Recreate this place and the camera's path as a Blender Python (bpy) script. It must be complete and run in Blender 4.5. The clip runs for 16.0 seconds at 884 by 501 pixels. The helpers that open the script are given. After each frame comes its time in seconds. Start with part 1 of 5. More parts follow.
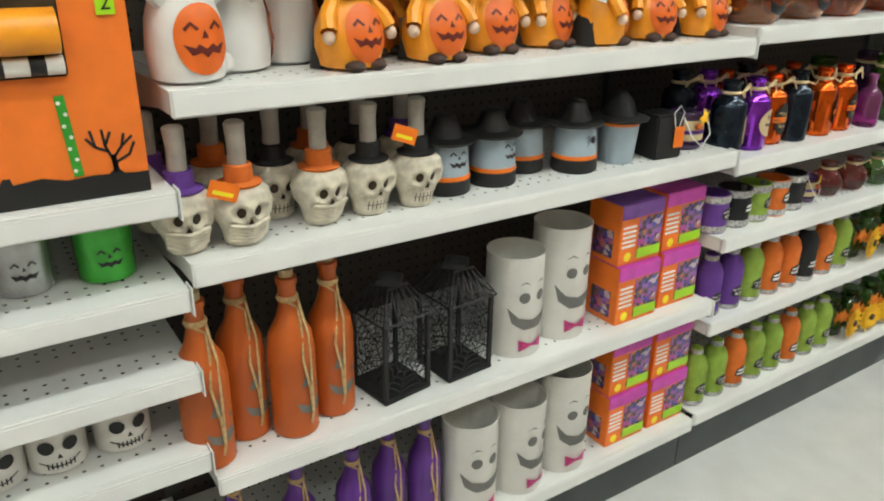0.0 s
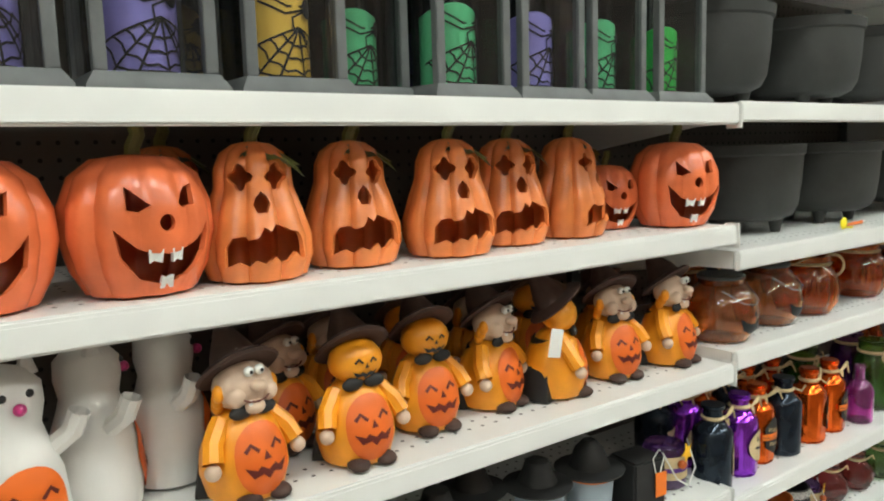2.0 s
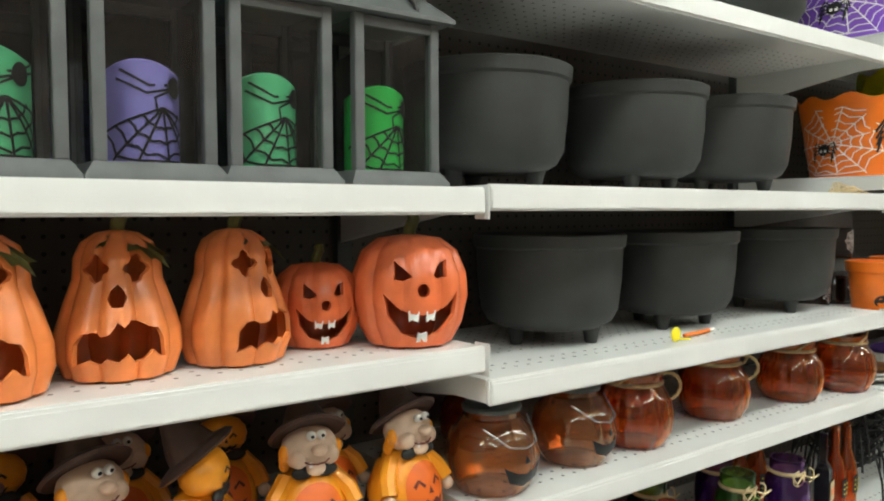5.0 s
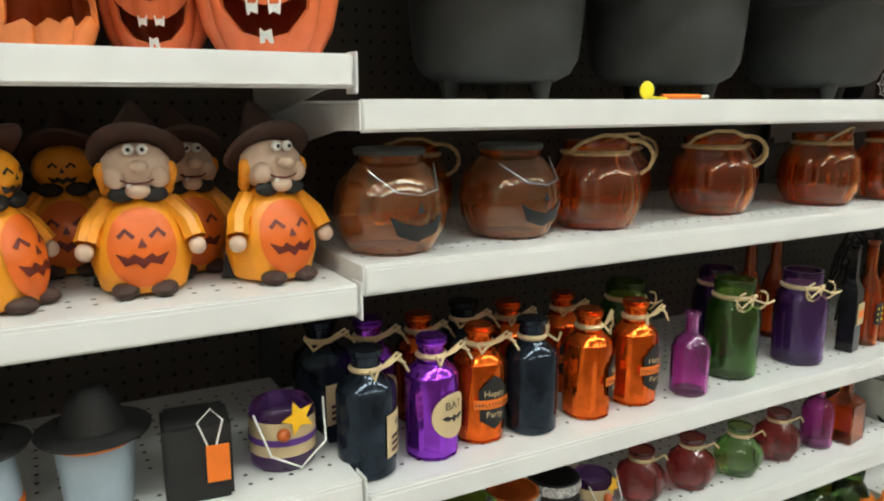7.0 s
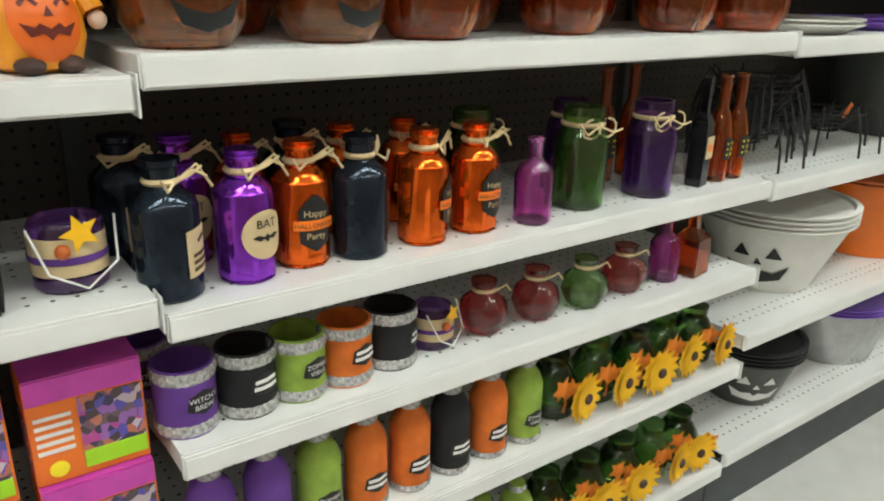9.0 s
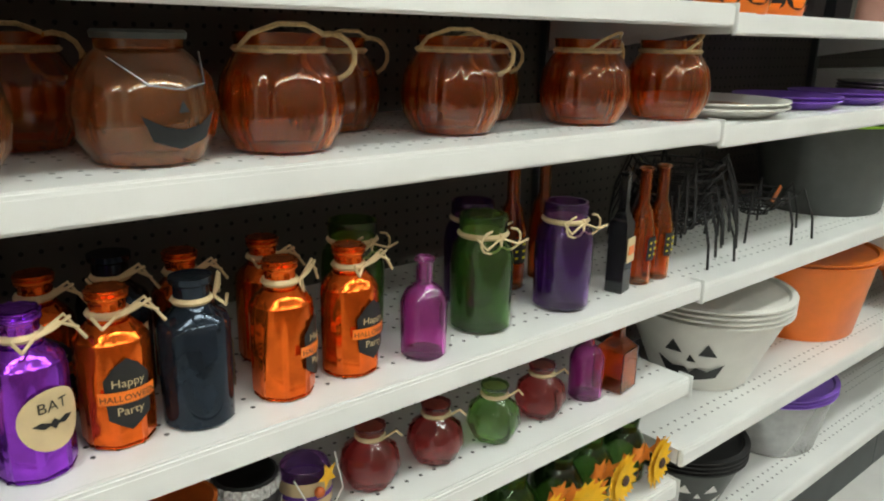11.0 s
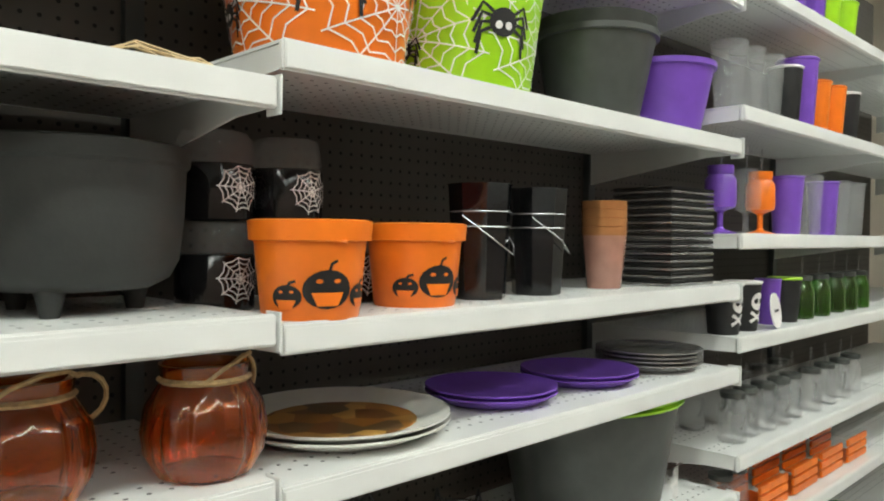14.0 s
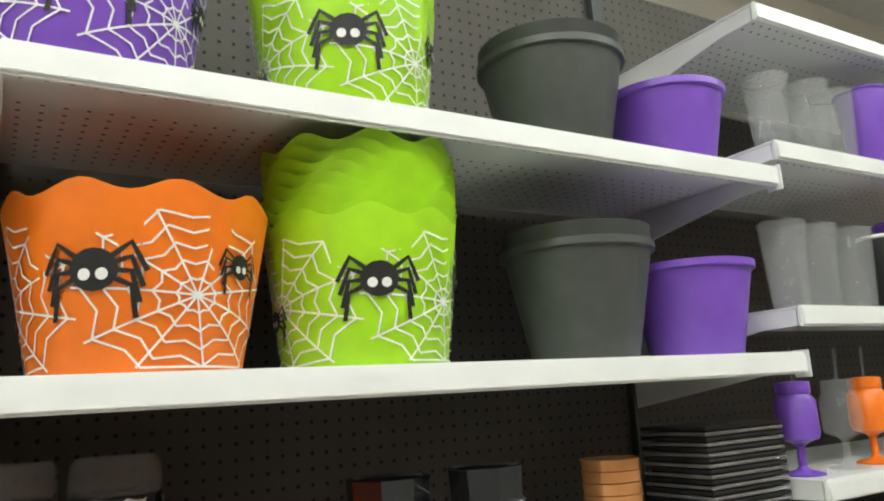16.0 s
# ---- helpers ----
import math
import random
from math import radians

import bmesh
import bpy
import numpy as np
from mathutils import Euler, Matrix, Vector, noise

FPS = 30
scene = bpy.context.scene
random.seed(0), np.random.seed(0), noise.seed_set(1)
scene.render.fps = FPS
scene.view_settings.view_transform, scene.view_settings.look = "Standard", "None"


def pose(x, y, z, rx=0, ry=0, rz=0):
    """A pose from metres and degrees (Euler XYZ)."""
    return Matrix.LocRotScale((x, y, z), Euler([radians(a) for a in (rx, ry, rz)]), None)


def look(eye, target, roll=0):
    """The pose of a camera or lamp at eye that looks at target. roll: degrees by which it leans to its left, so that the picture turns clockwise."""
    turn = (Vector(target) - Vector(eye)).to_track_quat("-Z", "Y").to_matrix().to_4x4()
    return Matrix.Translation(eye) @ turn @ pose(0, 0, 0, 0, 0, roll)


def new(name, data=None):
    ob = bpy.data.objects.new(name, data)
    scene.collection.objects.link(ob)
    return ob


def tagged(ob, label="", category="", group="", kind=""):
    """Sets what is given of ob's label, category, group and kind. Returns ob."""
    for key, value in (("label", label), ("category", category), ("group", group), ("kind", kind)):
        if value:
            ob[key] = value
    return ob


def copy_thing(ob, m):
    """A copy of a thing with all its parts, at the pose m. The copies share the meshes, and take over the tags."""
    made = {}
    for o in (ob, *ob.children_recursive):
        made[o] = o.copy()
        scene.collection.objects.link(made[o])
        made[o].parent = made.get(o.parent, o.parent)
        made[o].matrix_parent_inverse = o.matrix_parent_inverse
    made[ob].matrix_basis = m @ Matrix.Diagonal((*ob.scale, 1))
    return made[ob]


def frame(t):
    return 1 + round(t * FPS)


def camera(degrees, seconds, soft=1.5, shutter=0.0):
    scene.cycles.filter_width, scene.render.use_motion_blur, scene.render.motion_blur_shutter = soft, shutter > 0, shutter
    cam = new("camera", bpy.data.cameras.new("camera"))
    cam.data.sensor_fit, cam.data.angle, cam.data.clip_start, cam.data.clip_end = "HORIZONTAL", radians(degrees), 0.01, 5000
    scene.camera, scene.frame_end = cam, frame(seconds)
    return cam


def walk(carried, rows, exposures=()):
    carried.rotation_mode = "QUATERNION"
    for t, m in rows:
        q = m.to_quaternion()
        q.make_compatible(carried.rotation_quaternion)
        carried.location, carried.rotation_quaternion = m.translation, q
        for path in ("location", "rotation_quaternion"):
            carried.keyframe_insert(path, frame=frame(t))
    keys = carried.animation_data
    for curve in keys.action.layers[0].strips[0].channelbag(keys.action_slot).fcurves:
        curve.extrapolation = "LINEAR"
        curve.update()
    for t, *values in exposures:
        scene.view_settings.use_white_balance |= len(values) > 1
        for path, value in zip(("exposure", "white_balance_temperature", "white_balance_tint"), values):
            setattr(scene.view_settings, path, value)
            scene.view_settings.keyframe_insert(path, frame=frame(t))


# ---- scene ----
cam = camera(60.9, 16.0, soft=2.0)
PATH = [
    (0, (-0.236, -1.011, 1.327), (0.78, 0.529, 0.555), 0.8),
    (0.5, (-0.203, -0.969, 1.371), (0.865, 0.565, 0.66), 1.3),
    (1, (-0.131, -0.899, 1.454), (0.942, 0.699, 0.911), -0.8),
    (1.5, (-0.056, -0.855, 1.512), (1.064, 0.763, 1.156), -1.4),
    (2, (-0.015, -0.803, 1.542), (1.138, 0.811, 1.288), -1.7),
    (2.5, (0.031, -0.789, 1.562), (1.114, 0.885, 1.407), -3.0),
    (3, (0.114, -0.774, 1.601), (1.107, 0.962, 1.575), -3.0),
    (3.5, (0.212, -0.786, 1.611), (1.136, 0.988, 1.654), -2.0),
    (4, (0.309, -0.796, 1.605), (1.243, 0.971, 1.658), -1.1),
    (4.5, (0.406, -0.814, 1.595), (1.487, 0.869, 1.583), -0.9),
    (4.7, (0.471, -0.81, 1.594), (1.642, 0.811, 1.543), -0.6),
    (6.8, (0.872, -0.789, 1.361), (1.847, 0.924, 1.021), -0.4),
    (7, (0.892, -0.802, 1.345), (1.834, 0.92, 0.96), -0.1),
    (7.5, (0.928, -0.816, 1.313), (1.867, 0.887, 0.845), 1.3),
    (8, (0.955, -0.835, 1.275), (1.96, 0.808, 0.735), 1.2),
    (8.2, (0.961, -0.842, 1.244), (2.004, 0.768, 0.676), 1.2),
    (10.3, (1.155, -0.744, 1.235), (2.293, 0.71, 0.468), 2.5),
    (10.5, (1.171, -0.731, 1.266), (2.345, 0.704, 0.517), 3.0),
    (11, (1.228, -0.697, 1.292), (2.469, 0.77, 0.738), 1.3),
    (11.5, (1.352, -0.734, 1.362), (2.551, 0.81, 0.937), -0.2),
    (12, (1.452, -0.774, 1.37), (2.749, 0.708, 1.022), 0.3),
    (12.5, (1.543, -0.783, 1.373), (2.925, 0.64, 1.112), 0.5),
    (13, (1.678, -0.757, 1.393), (3.081, 0.656, 1.202), 1.0),
    (13.5, (1.817, -0.73, 1.418), (3.274, 0.637, 1.33), 0.4),
    (14, (1.967, -0.753, 1.438), (3.369, 0.673, 1.405), 0.4),
    (14.5, (2.132, -0.82, 1.465), (3.45, 0.684, 1.487), 0.9),
    (15, (2.246, -0.854, 1.523), (3.518, 0.688, 1.599), -0.3),
    (15.5, (2.35, -0.821, 1.6), (3.515, 0.785, 1.855), -1.6),
    (16, (2.452, -0.808, 1.623), (3.47, 0.868, 2.013), -3.5),
]
walk(cam, [(t, look(eye, target, roll)) for t, eye, target, roll in PATH])

# ---- world and lights ----
world = bpy.data.worlds.new("world")
scene.world = world
world.use_nodes = True
world.node_tree.nodes["Background"].inputs[0].default_value = (0.9, 1.0, 0.95, 1)
world.node_tree.nodes["Background"].inputs[1].default_value = 0.10
scene.view_settings.exposure = -0.66


# ---- materials ----
def mat(name, color, rough=0.5, metal=0.0, vary=0.12, scale=30.0, bump=0.05, clear=0.0, alpha=0.0, glow=0.0):
    m = bpy.data.materials.new(name)
    m.use_nodes = True
    nt = m.node_tree
    b = nt.nodes["Principled BSDF"]
    tc = nt.nodes.new("ShaderNodeTexCoord")
    n1 = nt.nodes.new("ShaderNodeTexNoise")
    n1.inputs["Scale"].default_value, n1.inputs["Detail"].default_value = scale, 5
    n2 = nt.nodes.new("ShaderNodeTexNoise")
    n2.inputs["Scale"].default_value = scale * 8
    for n in (n1, n2):
        nt.links.new(tc.outputs["Object"], n.inputs["Vector"])
    ramp = nt.nodes.new("ShaderNodeValToRGB")
    ramp.color_ramp.elements[0].position, ramp.color_ramp.elements[1].position = 0.3, 0.7
    ramp.color_ramp.elements[0].color = (*[c * (1 - vary) for c in color], 1)
    ramp.color_ramp.elements[1].color = (*[min(1, c * (1 + vary)) for c in color], 1)
    nt.links.new(n1.outputs["Fac"], ramp.inputs["Fac"])
    nt.links.new(ramp.outputs["Color"], b.inputs["Base Color"])
    bp = nt.nodes.new("ShaderNodeBump")
    bp.inputs["Strength"].default_value, bp.inputs["Distance"].default_value = bump, 0.002
    nt.links.new(n2.outputs["Fac"], bp.inputs["Height"])
    nt.links.new(bp.outputs["Normal"], b.inputs["Normal"])
    b.inputs["Roughness"].default_value, b.inputs["Metallic"].default_value = rough, metal
    b.inputs["Transmission Weight"].default_value = clear
    if clear:
        b.inputs["IOR"].default_value = 1.6
    if alpha:
        b.inputs["Alpha"].default_value = alpha
        b.inputs["Coat Weight"].default_value, b.inputs["Coat Roughness"].default_value = 1.0, 0.03
    if glow:
        b.inputs["Emission Color"].default_value = (*color, 1)
        b.inputs["Emission Strength"].default_value = glow
    return m


def holes(m, axes, pitch, radius, dark, band=None):
    """Round perforations of a sheet, in a square grid on two object axes; band keeps them to a range of the second axis."""
    nt = m.node_tree
    b = nt.nodes["Principled BSDF"]
    src = b.inputs["Base Color"].links[0].from_socket
    tc = nt.nodes.new("ShaderNodeTexCoord")
    sep = nt.nodes.new("ShaderNodeSeparateXYZ")
    nt.links.new(tc.outputs["Object"], sep.inputs[0])

    def op(kind, a, c):
        n = nt.nodes.new("ShaderNodeMath")
        n.operation = kind
        for k, v in enumerate((a, c)):
            if isinstance(v, (int, float)):
                n.inputs[k].default_value = v
            elif v is not None:
                nt.links.new(v, n.inputs[k])
        return n.outputs[0]
    sq = []
    for a in axes:
        w = op("WRAP", sep.outputs[a], pitch / 2)
        w.node.inputs[2].default_value = -pitch / 2
        sq.append(op("MULTIPLY", w, w))
    inside = op("LESS_THAN", op("ADD", *sq), radius * radius)
    if band:
        keep = None
        for lo, hi in band:
            k = op("MULTIPLY", op("GREATER_THAN", sep.outputs[axes[1]], lo), op("LESS_THAN", sep.outputs[axes[1]], hi))
            keep = k if keep is None else op("ADD", keep, k)
        inside = op("MULTIPLY", inside, keep)
    mix = nt.nodes.new("ShaderNodeMix")
    mix.data_type = "RGBA"
    nt.links.new(inside, mix.inputs[0])
    nt.links.new(src, mix.inputs[6])
    mix.inputs[7].default_value = (*dark, 1)
    nt.links.new(mix.outputs[2], b.inputs["Base Color"])
    return m


WHITE = mat("white_enamel", (0.78, 0.79, 0.77), 0.35, vary=0.04, scale=6, bump=0.03)
DECK = holes(mat("shelf_deck", (0.76, 0.77, 0.75), 0.38, vary=0.05, scale=5), (0, 1), 0.0254, 0.0030, (0.05, 0.05, 0.05), [(0.03, 0.08), (0.15, 0.36)])
PEG = holes(mat("pegboard_grey", (0.075, 0.068, 0.058), 0.7, vary=0.1, scale=8), (0, 2), 0.0254, 0.0034, (0.004, 0.004, 0.004))
KICK = mat("kick_plate", (0.055, 0.065, 0.065), 0.5, vary=0.2, scale=10)
TILE = mat("floor_vinyl", (0.62, 0.62, 0.60), 0.25, vary=0.06, scale=9)
WALL = mat("wall_paint", (0.62, 0.58, 0.5), 0.8, vary=0.05, scale=3)
CEIL = mat("ceiling_board", (0.75, 0.75, 0.73), 0.9, vary=0.05, scale=20)
GLOW = mat("tube", (0.95, 1.0, 0.945), 0.5, glow=22.0, vary=0.0)
BLACK = mat("black_matt", (0.012, 0.012, 0.012), 0.6, vary=0.3)
INK = mat("black_print", (0.01, 0.01, 0.01), 0.5, vary=0.1)
CAULD = mat("cauldron_plastic", (0.028, 0.03, 0.028), 0.62, vary=0.2, scale=14, bump=0.2)
CERA = mat("orange_ceramic", (0.72, 0.16, 0.055), 0.24, vary=0.3, scale=12, bump=0.04)
CERB = mat("gourd_ceramic", (0.74, 0.22, 0.06), 0.24, vary=0.34, scale=12, bump=0.04)
# Dark brown that paints shade into openings, sockets and gaps.
HOLE_SHADE = mat("hollow_shade", (0.035, 0.02, 0.006), 0.8, vary=0.4)
OLIVE = mat("olive_glaze", (0.13, 0.13, 0.025), 0.4, vary=0.35, scale=60)
TOOTH = mat("tooth_white", (0.8, 0.8, 0.76), 0.3, vary=0.03)
COAT = mat("yellow_orange_coat", (0.85, 0.32, 0.015), 0.35, vary=0.1)
BELLY = mat("belly_orange", (0.75, 0.14, 0.012), 0.45, vary=0.08)
MOUTH = mat("dark_red_print", (0.12, 0.012, 0.006), 0.5)
BROWN = mat("brown_felt", (0.06, 0.03, 0.022), 0.7, vary=0.3)
SKIN = mat("stone_skin", (0.62, 0.45, 0.33), 0.45, vary=0.12)
GHOST = mat("ghost_white", (0.75, 0.74, 0.71), 0.35, vary=0.04)
BONE = mat("bone_cream", (0.60, 0.55, 0.44), 0.5, vary=0.25, scale=60, bump=0.3)
CANDLE = mat("candle_grey", (0.42, 0.39, 0.34), 0.6, vary=0.2)
ORANGE = mat("orange_plastic", (0.86, 0.19, 0.012), 0.35, vary=0.06)
LIME = mat("lime_plastic", (0.36, 0.68, 0.015), 0.35, vary=0.06)
PURPLE = mat("purple_plastic", (0.19, 0.075, 0.48), 0.35, vary=0.06)
GREYP = mat("charcoal_plastic", (0.06, 0.065, 0.06), 0.45, vary=0.12)
CLEAR = mat("clear_plastic", (0.85, 0.87, 0.87), 0.05, alpha=0.1, vary=0.0, bump=0.0)
FROST = mat("frosted_cup", (0.34, 0.42, 0.48), 0.4, vary=0.06)
BOTORG = mat("frosted_orange_glass", (0.48, 0.10, 0.012), 0.42, vary=0.18, scale=10)
BOTPUR = mat("frosted_purple_glass", (0.10, 0.025, 0.22), 0.42, vary=0.18, scale=10)
TWINE = mat("jute_twine", (0.52, 0.36, 0.17), 0.85, vary=0.25, scale=120, bump=0.5)
ENAM = mat("cream_enamel", (0.76, 0.75, 0.70), 0.35, vary=0.04)
# Grey for painted shade in luminary openings, and for bottle and plate print.
SHADOWG = mat("shade_and_print_grey", (0.16, 0.16, 0.15), 0.6)
PINK = mat("glitter_pink", (0.50, 0.035, 0.18), 0.35, vary=0.5, scale=200)
BOXO = mat("box_orange_card", (0.85, 0.19, 0.02), 0.45, vary=0.06)
BOXP = mat("box_magenta_card", (0.58, 0.06, 0.42), 0.4, vary=0.15)
BOXD = mat("box_violet_card", (0.22, 0.08, 0.4), 0.4, vary=0.15)
def confetti(name, colours, scale):
    """Many-coloured printed picture in small uneven patches."""
    m = mat(name, colours[0], 0.3, vary=0.1)
    nt = m.node_tree
    tc = nt.nodes.new("ShaderNodeTexCoord")
    vo = nt.nodes.new("ShaderNodeTexVoronoi")
    vo.inputs["Scale"].default_value = scale
    nt.links.new(tc.outputs["Object"], vo.inputs["Vector"])
    sep = nt.nodes.new("ShaderNodeSeparateColor")
    nt.links.new(vo.outputs["Color"], sep.inputs[0])
    ramp = nt.nodes.new("ShaderNodeValToRGB")
    ramp.color_ramp.interpolation = "CONSTANT"
    for k, c in enumerate(colours):
        e = ramp.color_ramp.elements[k] if k < 2 else ramp.color_ramp.elements.new(k / len(colours))
        e.position, e.color = k / len(colours), (*c, 1)
    nt.links.new(sep.outputs[0], ramp.inputs["Fac"])
    nt.links.new(ramp.outputs["Color"], nt.nodes["Principled BSDF"].inputs["Base Color"])
    return m


PHOTO = confetti("printed_photo", [(0.05, 0.04, 0.10), (0.45, 0.06, 0.28), (0.10, 0.08, 0.40), (0.08, 0.05, 0.06), (0.50, 0.16, 0.10), (0.30, 0.12, 0.42), (0.16, 0.10, 0.12), (0.55, 0.45, 0.5)], 95)
PLATEP = confetti("plate_picture", [(0.20, 0.07, 0.02), (0.42, 0.17, 0.03), (0.16, 0.09, 0.04), (0.60, 0.33, 0.08), (0.28, 0.11, 0.03), (0.5, 0.25, 0.06)], 22)
AMBER = mat("amber_glass", (0.92, 0.27, 0.03), 0.02, clear=0.96, vary=0.06, bump=0.02)
AMBERP = mat("pale_amber_glass", (0.94, 0.46, 0.18), 0.03, clear=0.96, vary=0.06, bump=0.02)
MIRO = mat("orange_mercury_glass", (0.80, 0.13, 0.012), 0.14, metal=0.85, vary=0.3, scale=40)
MIRP = mat("purple_mercury_glass", (0.30, 0.05, 0.62), 0.14, metal=0.85, vary=0.3, scale=40)
MIRB = mat("blue_black_glass", (0.02, 0.03, 0.045), 0.1, metal=0.6, vary=0.3)
PNKG = mat("pink_glass", (0.85, 0.22, 0.72), 0.03, clear=0.95, vary=0.05)
GRNG = mat("green_glass", (0.22, 0.48, 0.11), 0.03, clear=0.95, vary=0.1)
PURG = mat("violet_glass", (0.28, 0.10, 0.46), 0.03, clear=0.95, vary=0.1)
REDG = mat("red_glass", (0.48, 0.05, 0.05), 0.03, clear=0.9, vary=0.1)
BLKG = mat("black_gloss", (0.01, 0.01, 0.011), 0.12, vary=0.2)
LABEL = mat("kraft_label", (0.62, 0.48, 0.27), 0.7, vary=0.08)
RHINE = mat("rhinestone_band", (0.62, 0.62, 0.62), 0.2, metal=0.6, vary=0.5, scale=160, bump=0.6)
CLOTHP = mat("purple_felt", (0.12, 0.04, 0.26), 0.85)
CLOTHB = mat("black_felt", (0.012, 0.012, 0.013), 0.85)
CLOTHG = mat("green_felt", (0.24, 0.36, 0.05), 0.85, vary=0.2)
CLOTHO = mat("orange_felt", (0.62, 0.14, 0.015), 0.85, vary=0.15)
SUNF = mat("sunflower_petal", (0.90, 0.50, 0.008), 0.6, vary=0.12)
LEAFO = mat("orange_leaf", (0.66, 0.19, 0.015), 0.7, vary=0.3)
LANT = mat("lantern_grey_metal", (0.098, 0.105, 0.105), 0.5, vary=0.15)
PANE = mat("lantern_glass", (0.01, 0.012, 0.012), 0.02, alpha=0.22, vary=0.0, bump=0.0)
COPPER = mat("copper_plastic", (0.80, 0.36, 0.14), 0.2, metal=0.6, vary=0.1)
SILVER = mat("silver_cup", (0.45, 0.45, 0.45), 0.25, metal=0.7, vary=0.15)
GREENC = mat("green_cup", (0.06, 0.42, 0.05), 0.2, metal=0.3, vary=0.15)
WEBW = mat("white_print", (0.82, 0.80, 0.78), 0.5, vary=0.05)
YELLOW = mat("yellow_tag", (0.90, 0.75, 0.02), 0.5)
CANDC = [mat("violet_candle", (0.30, 0.27, 0.72), 0.5, vary=0.06), mat("yellow_candle", (0.85, 0.55, 0.08), 0.5, vary=0.06), mat("mint_candle", (0.12, 0.62, 0.28), 0.5, vary=0.06), mat("green_candle", (0.03, 0.55, 0.08), 0.5, vary=0.06)]
STRAW = mat("raffia", (0.68, 0.53, 0.30), 0.8, vary=0.2)


# ---- building helpers ----
def finish(name, bm, material, parent=None, label="", smooth=True):
    bmesh.ops.recalc_face_normals(bm, faces=bm.faces)
    me = bpy.data.meshes.new(name)
    bm.to_mesh(me)
    bm.free()
    me.materials.append(material)
    if smooth:
        for p in me.polygons:
            p.use_smooth = True
        me.set_sharp_from_angle(angle=radians(38))
    ob = new(name, me)
    ob.parent = parent
    if label:
        ob["label"] = label
    return ob


def part(name, bm, material, parent, label=""):
    return finish(name, bm, material, parent, label)


def thing(name, label, category, group=""):
    return tagged(new(name), label, category, group)


def box(x0, x1, y0, y1, z0, z1, bevel=0.0, bm=None):
    bm = bm or bmesh.new()
    vs = bmesh.ops.create_cube(bm, size=1)["verts"]
    for v in vs:
        v.co = ((x0 + x1) / 2 + v.co.x * (x1 - x0), (y0 + y1) / 2 + v.co.y * (y1 - y0), (z0 + z1) / 2 + v.co.z * (z1 - z0))
    if bevel:
        es = list({e for v in vs for e in v.link_edges})
        bmesh.ops.bevel(bm, geom=es, offset=bevel, segments=2, affect="EDGES")
    return bm


def lathe(prof, seg=28, mod=None, at=(0, 0, 0), sx=1.0, sy=1.0, bm=None, caps=True):
    """Turned body from (radius, height) pairs; mod(angle, height) scales the radius."""
    bm = bm or bmesh.new()
    rings = []
    for r, z in prof:
        ring = []
        for k in range(seg):
            a = 2 * math.pi * k / seg
            q = r * (mod(a, z) if mod else 1)
            ring.append(bm.verts.new((at[0] + q * math.sin(a) * sx, at[1] - q * math.cos(a) * sy, at[2] + z)))
        rings.append(ring)
    for a, b in zip(rings, rings[1:]):
        for k in range(seg):
            bm.faces.new((a[k], a[(k + 1) % seg], b[(k + 1) % seg], b[k]))
    if caps:
        bm.faces.new(rings[0])
        bm.faces.new(rings[-1])
    return bm


def ball(c, r, sx=1, sy=1, sz=1, seg=14, bm=None):
    prof = [(max(1e-4, r * math.sin(math.pi * i / 8)), -r * math.cos(math.pi * i / 8) * sz) for i in range(9)]
    return lathe(prof, seg, None, c, sx, sy, bm)


def radius_at(prof, z):
    best = max(r for r, h in prof)
    for (r0, z0), (r1, z1) in zip(prof, prof[1:]):
        if min(z0, z1) <= z <= max(z0, z1) and z1 > z0:
            return r0 + (r1 - r0) * (z - z0) / (z1 - z0)
    return best


def wrap(prof, mod=None, off=0.0012, sx=1.0, sy=1.0):
    """Maps (metres round the front, height) onto a turned body."""
    def f(u, z):
        r = max(0.004, radius_at(prof, z))
        a = u / r
        q = r * (mod(a % (2 * math.pi), z) if mod else 1) + off
        return Vector((q * math.sin(a) * sx, -q * math.cos(a) * sy, z))
    return f


def flat(y):
    return lambda u, z: Vector((u, y, z))


def patch(outline, f, step=0.008, bm=None):
    """A thin skin of the given outline laid on a surface."""
    from mathutils.geometry import delaunay_2d_cdt
    bm = bm or bmesh.new()
    pts = []
    for (a, b), (c, d) in zip(outline, outline[1:] + outline[:1]):
        n = max(1, int(math.hypot(c - a, d - b) / step))
        pts += [Vector((a + (c - a) * k / n, b + (d - b) * k / n)) for k in range(n)]
    n = len(pts)
    xs, ys = [p.x for p in pts], [p.y for p in pts]
    for i in range(1, int((max(xs) - min(xs)) / step) + 1):
        for j in range(1, int((max(ys) - min(ys)) / step) + 1):
            pts.append(Vector((min(xs) + i * step, min(ys) + j * step)))
    vs, _, fs, *_ = delaunay_2d_cdt(pts, [], [list(range(n))], 1, 1e-6)
    mv = [bm.verts.new(f(v.x, v.y)) for v in vs]
    for t in fs:
        try:
            bm.faces.new([mv[k] for k in t])
        except ValueError:
            pass
    return bm


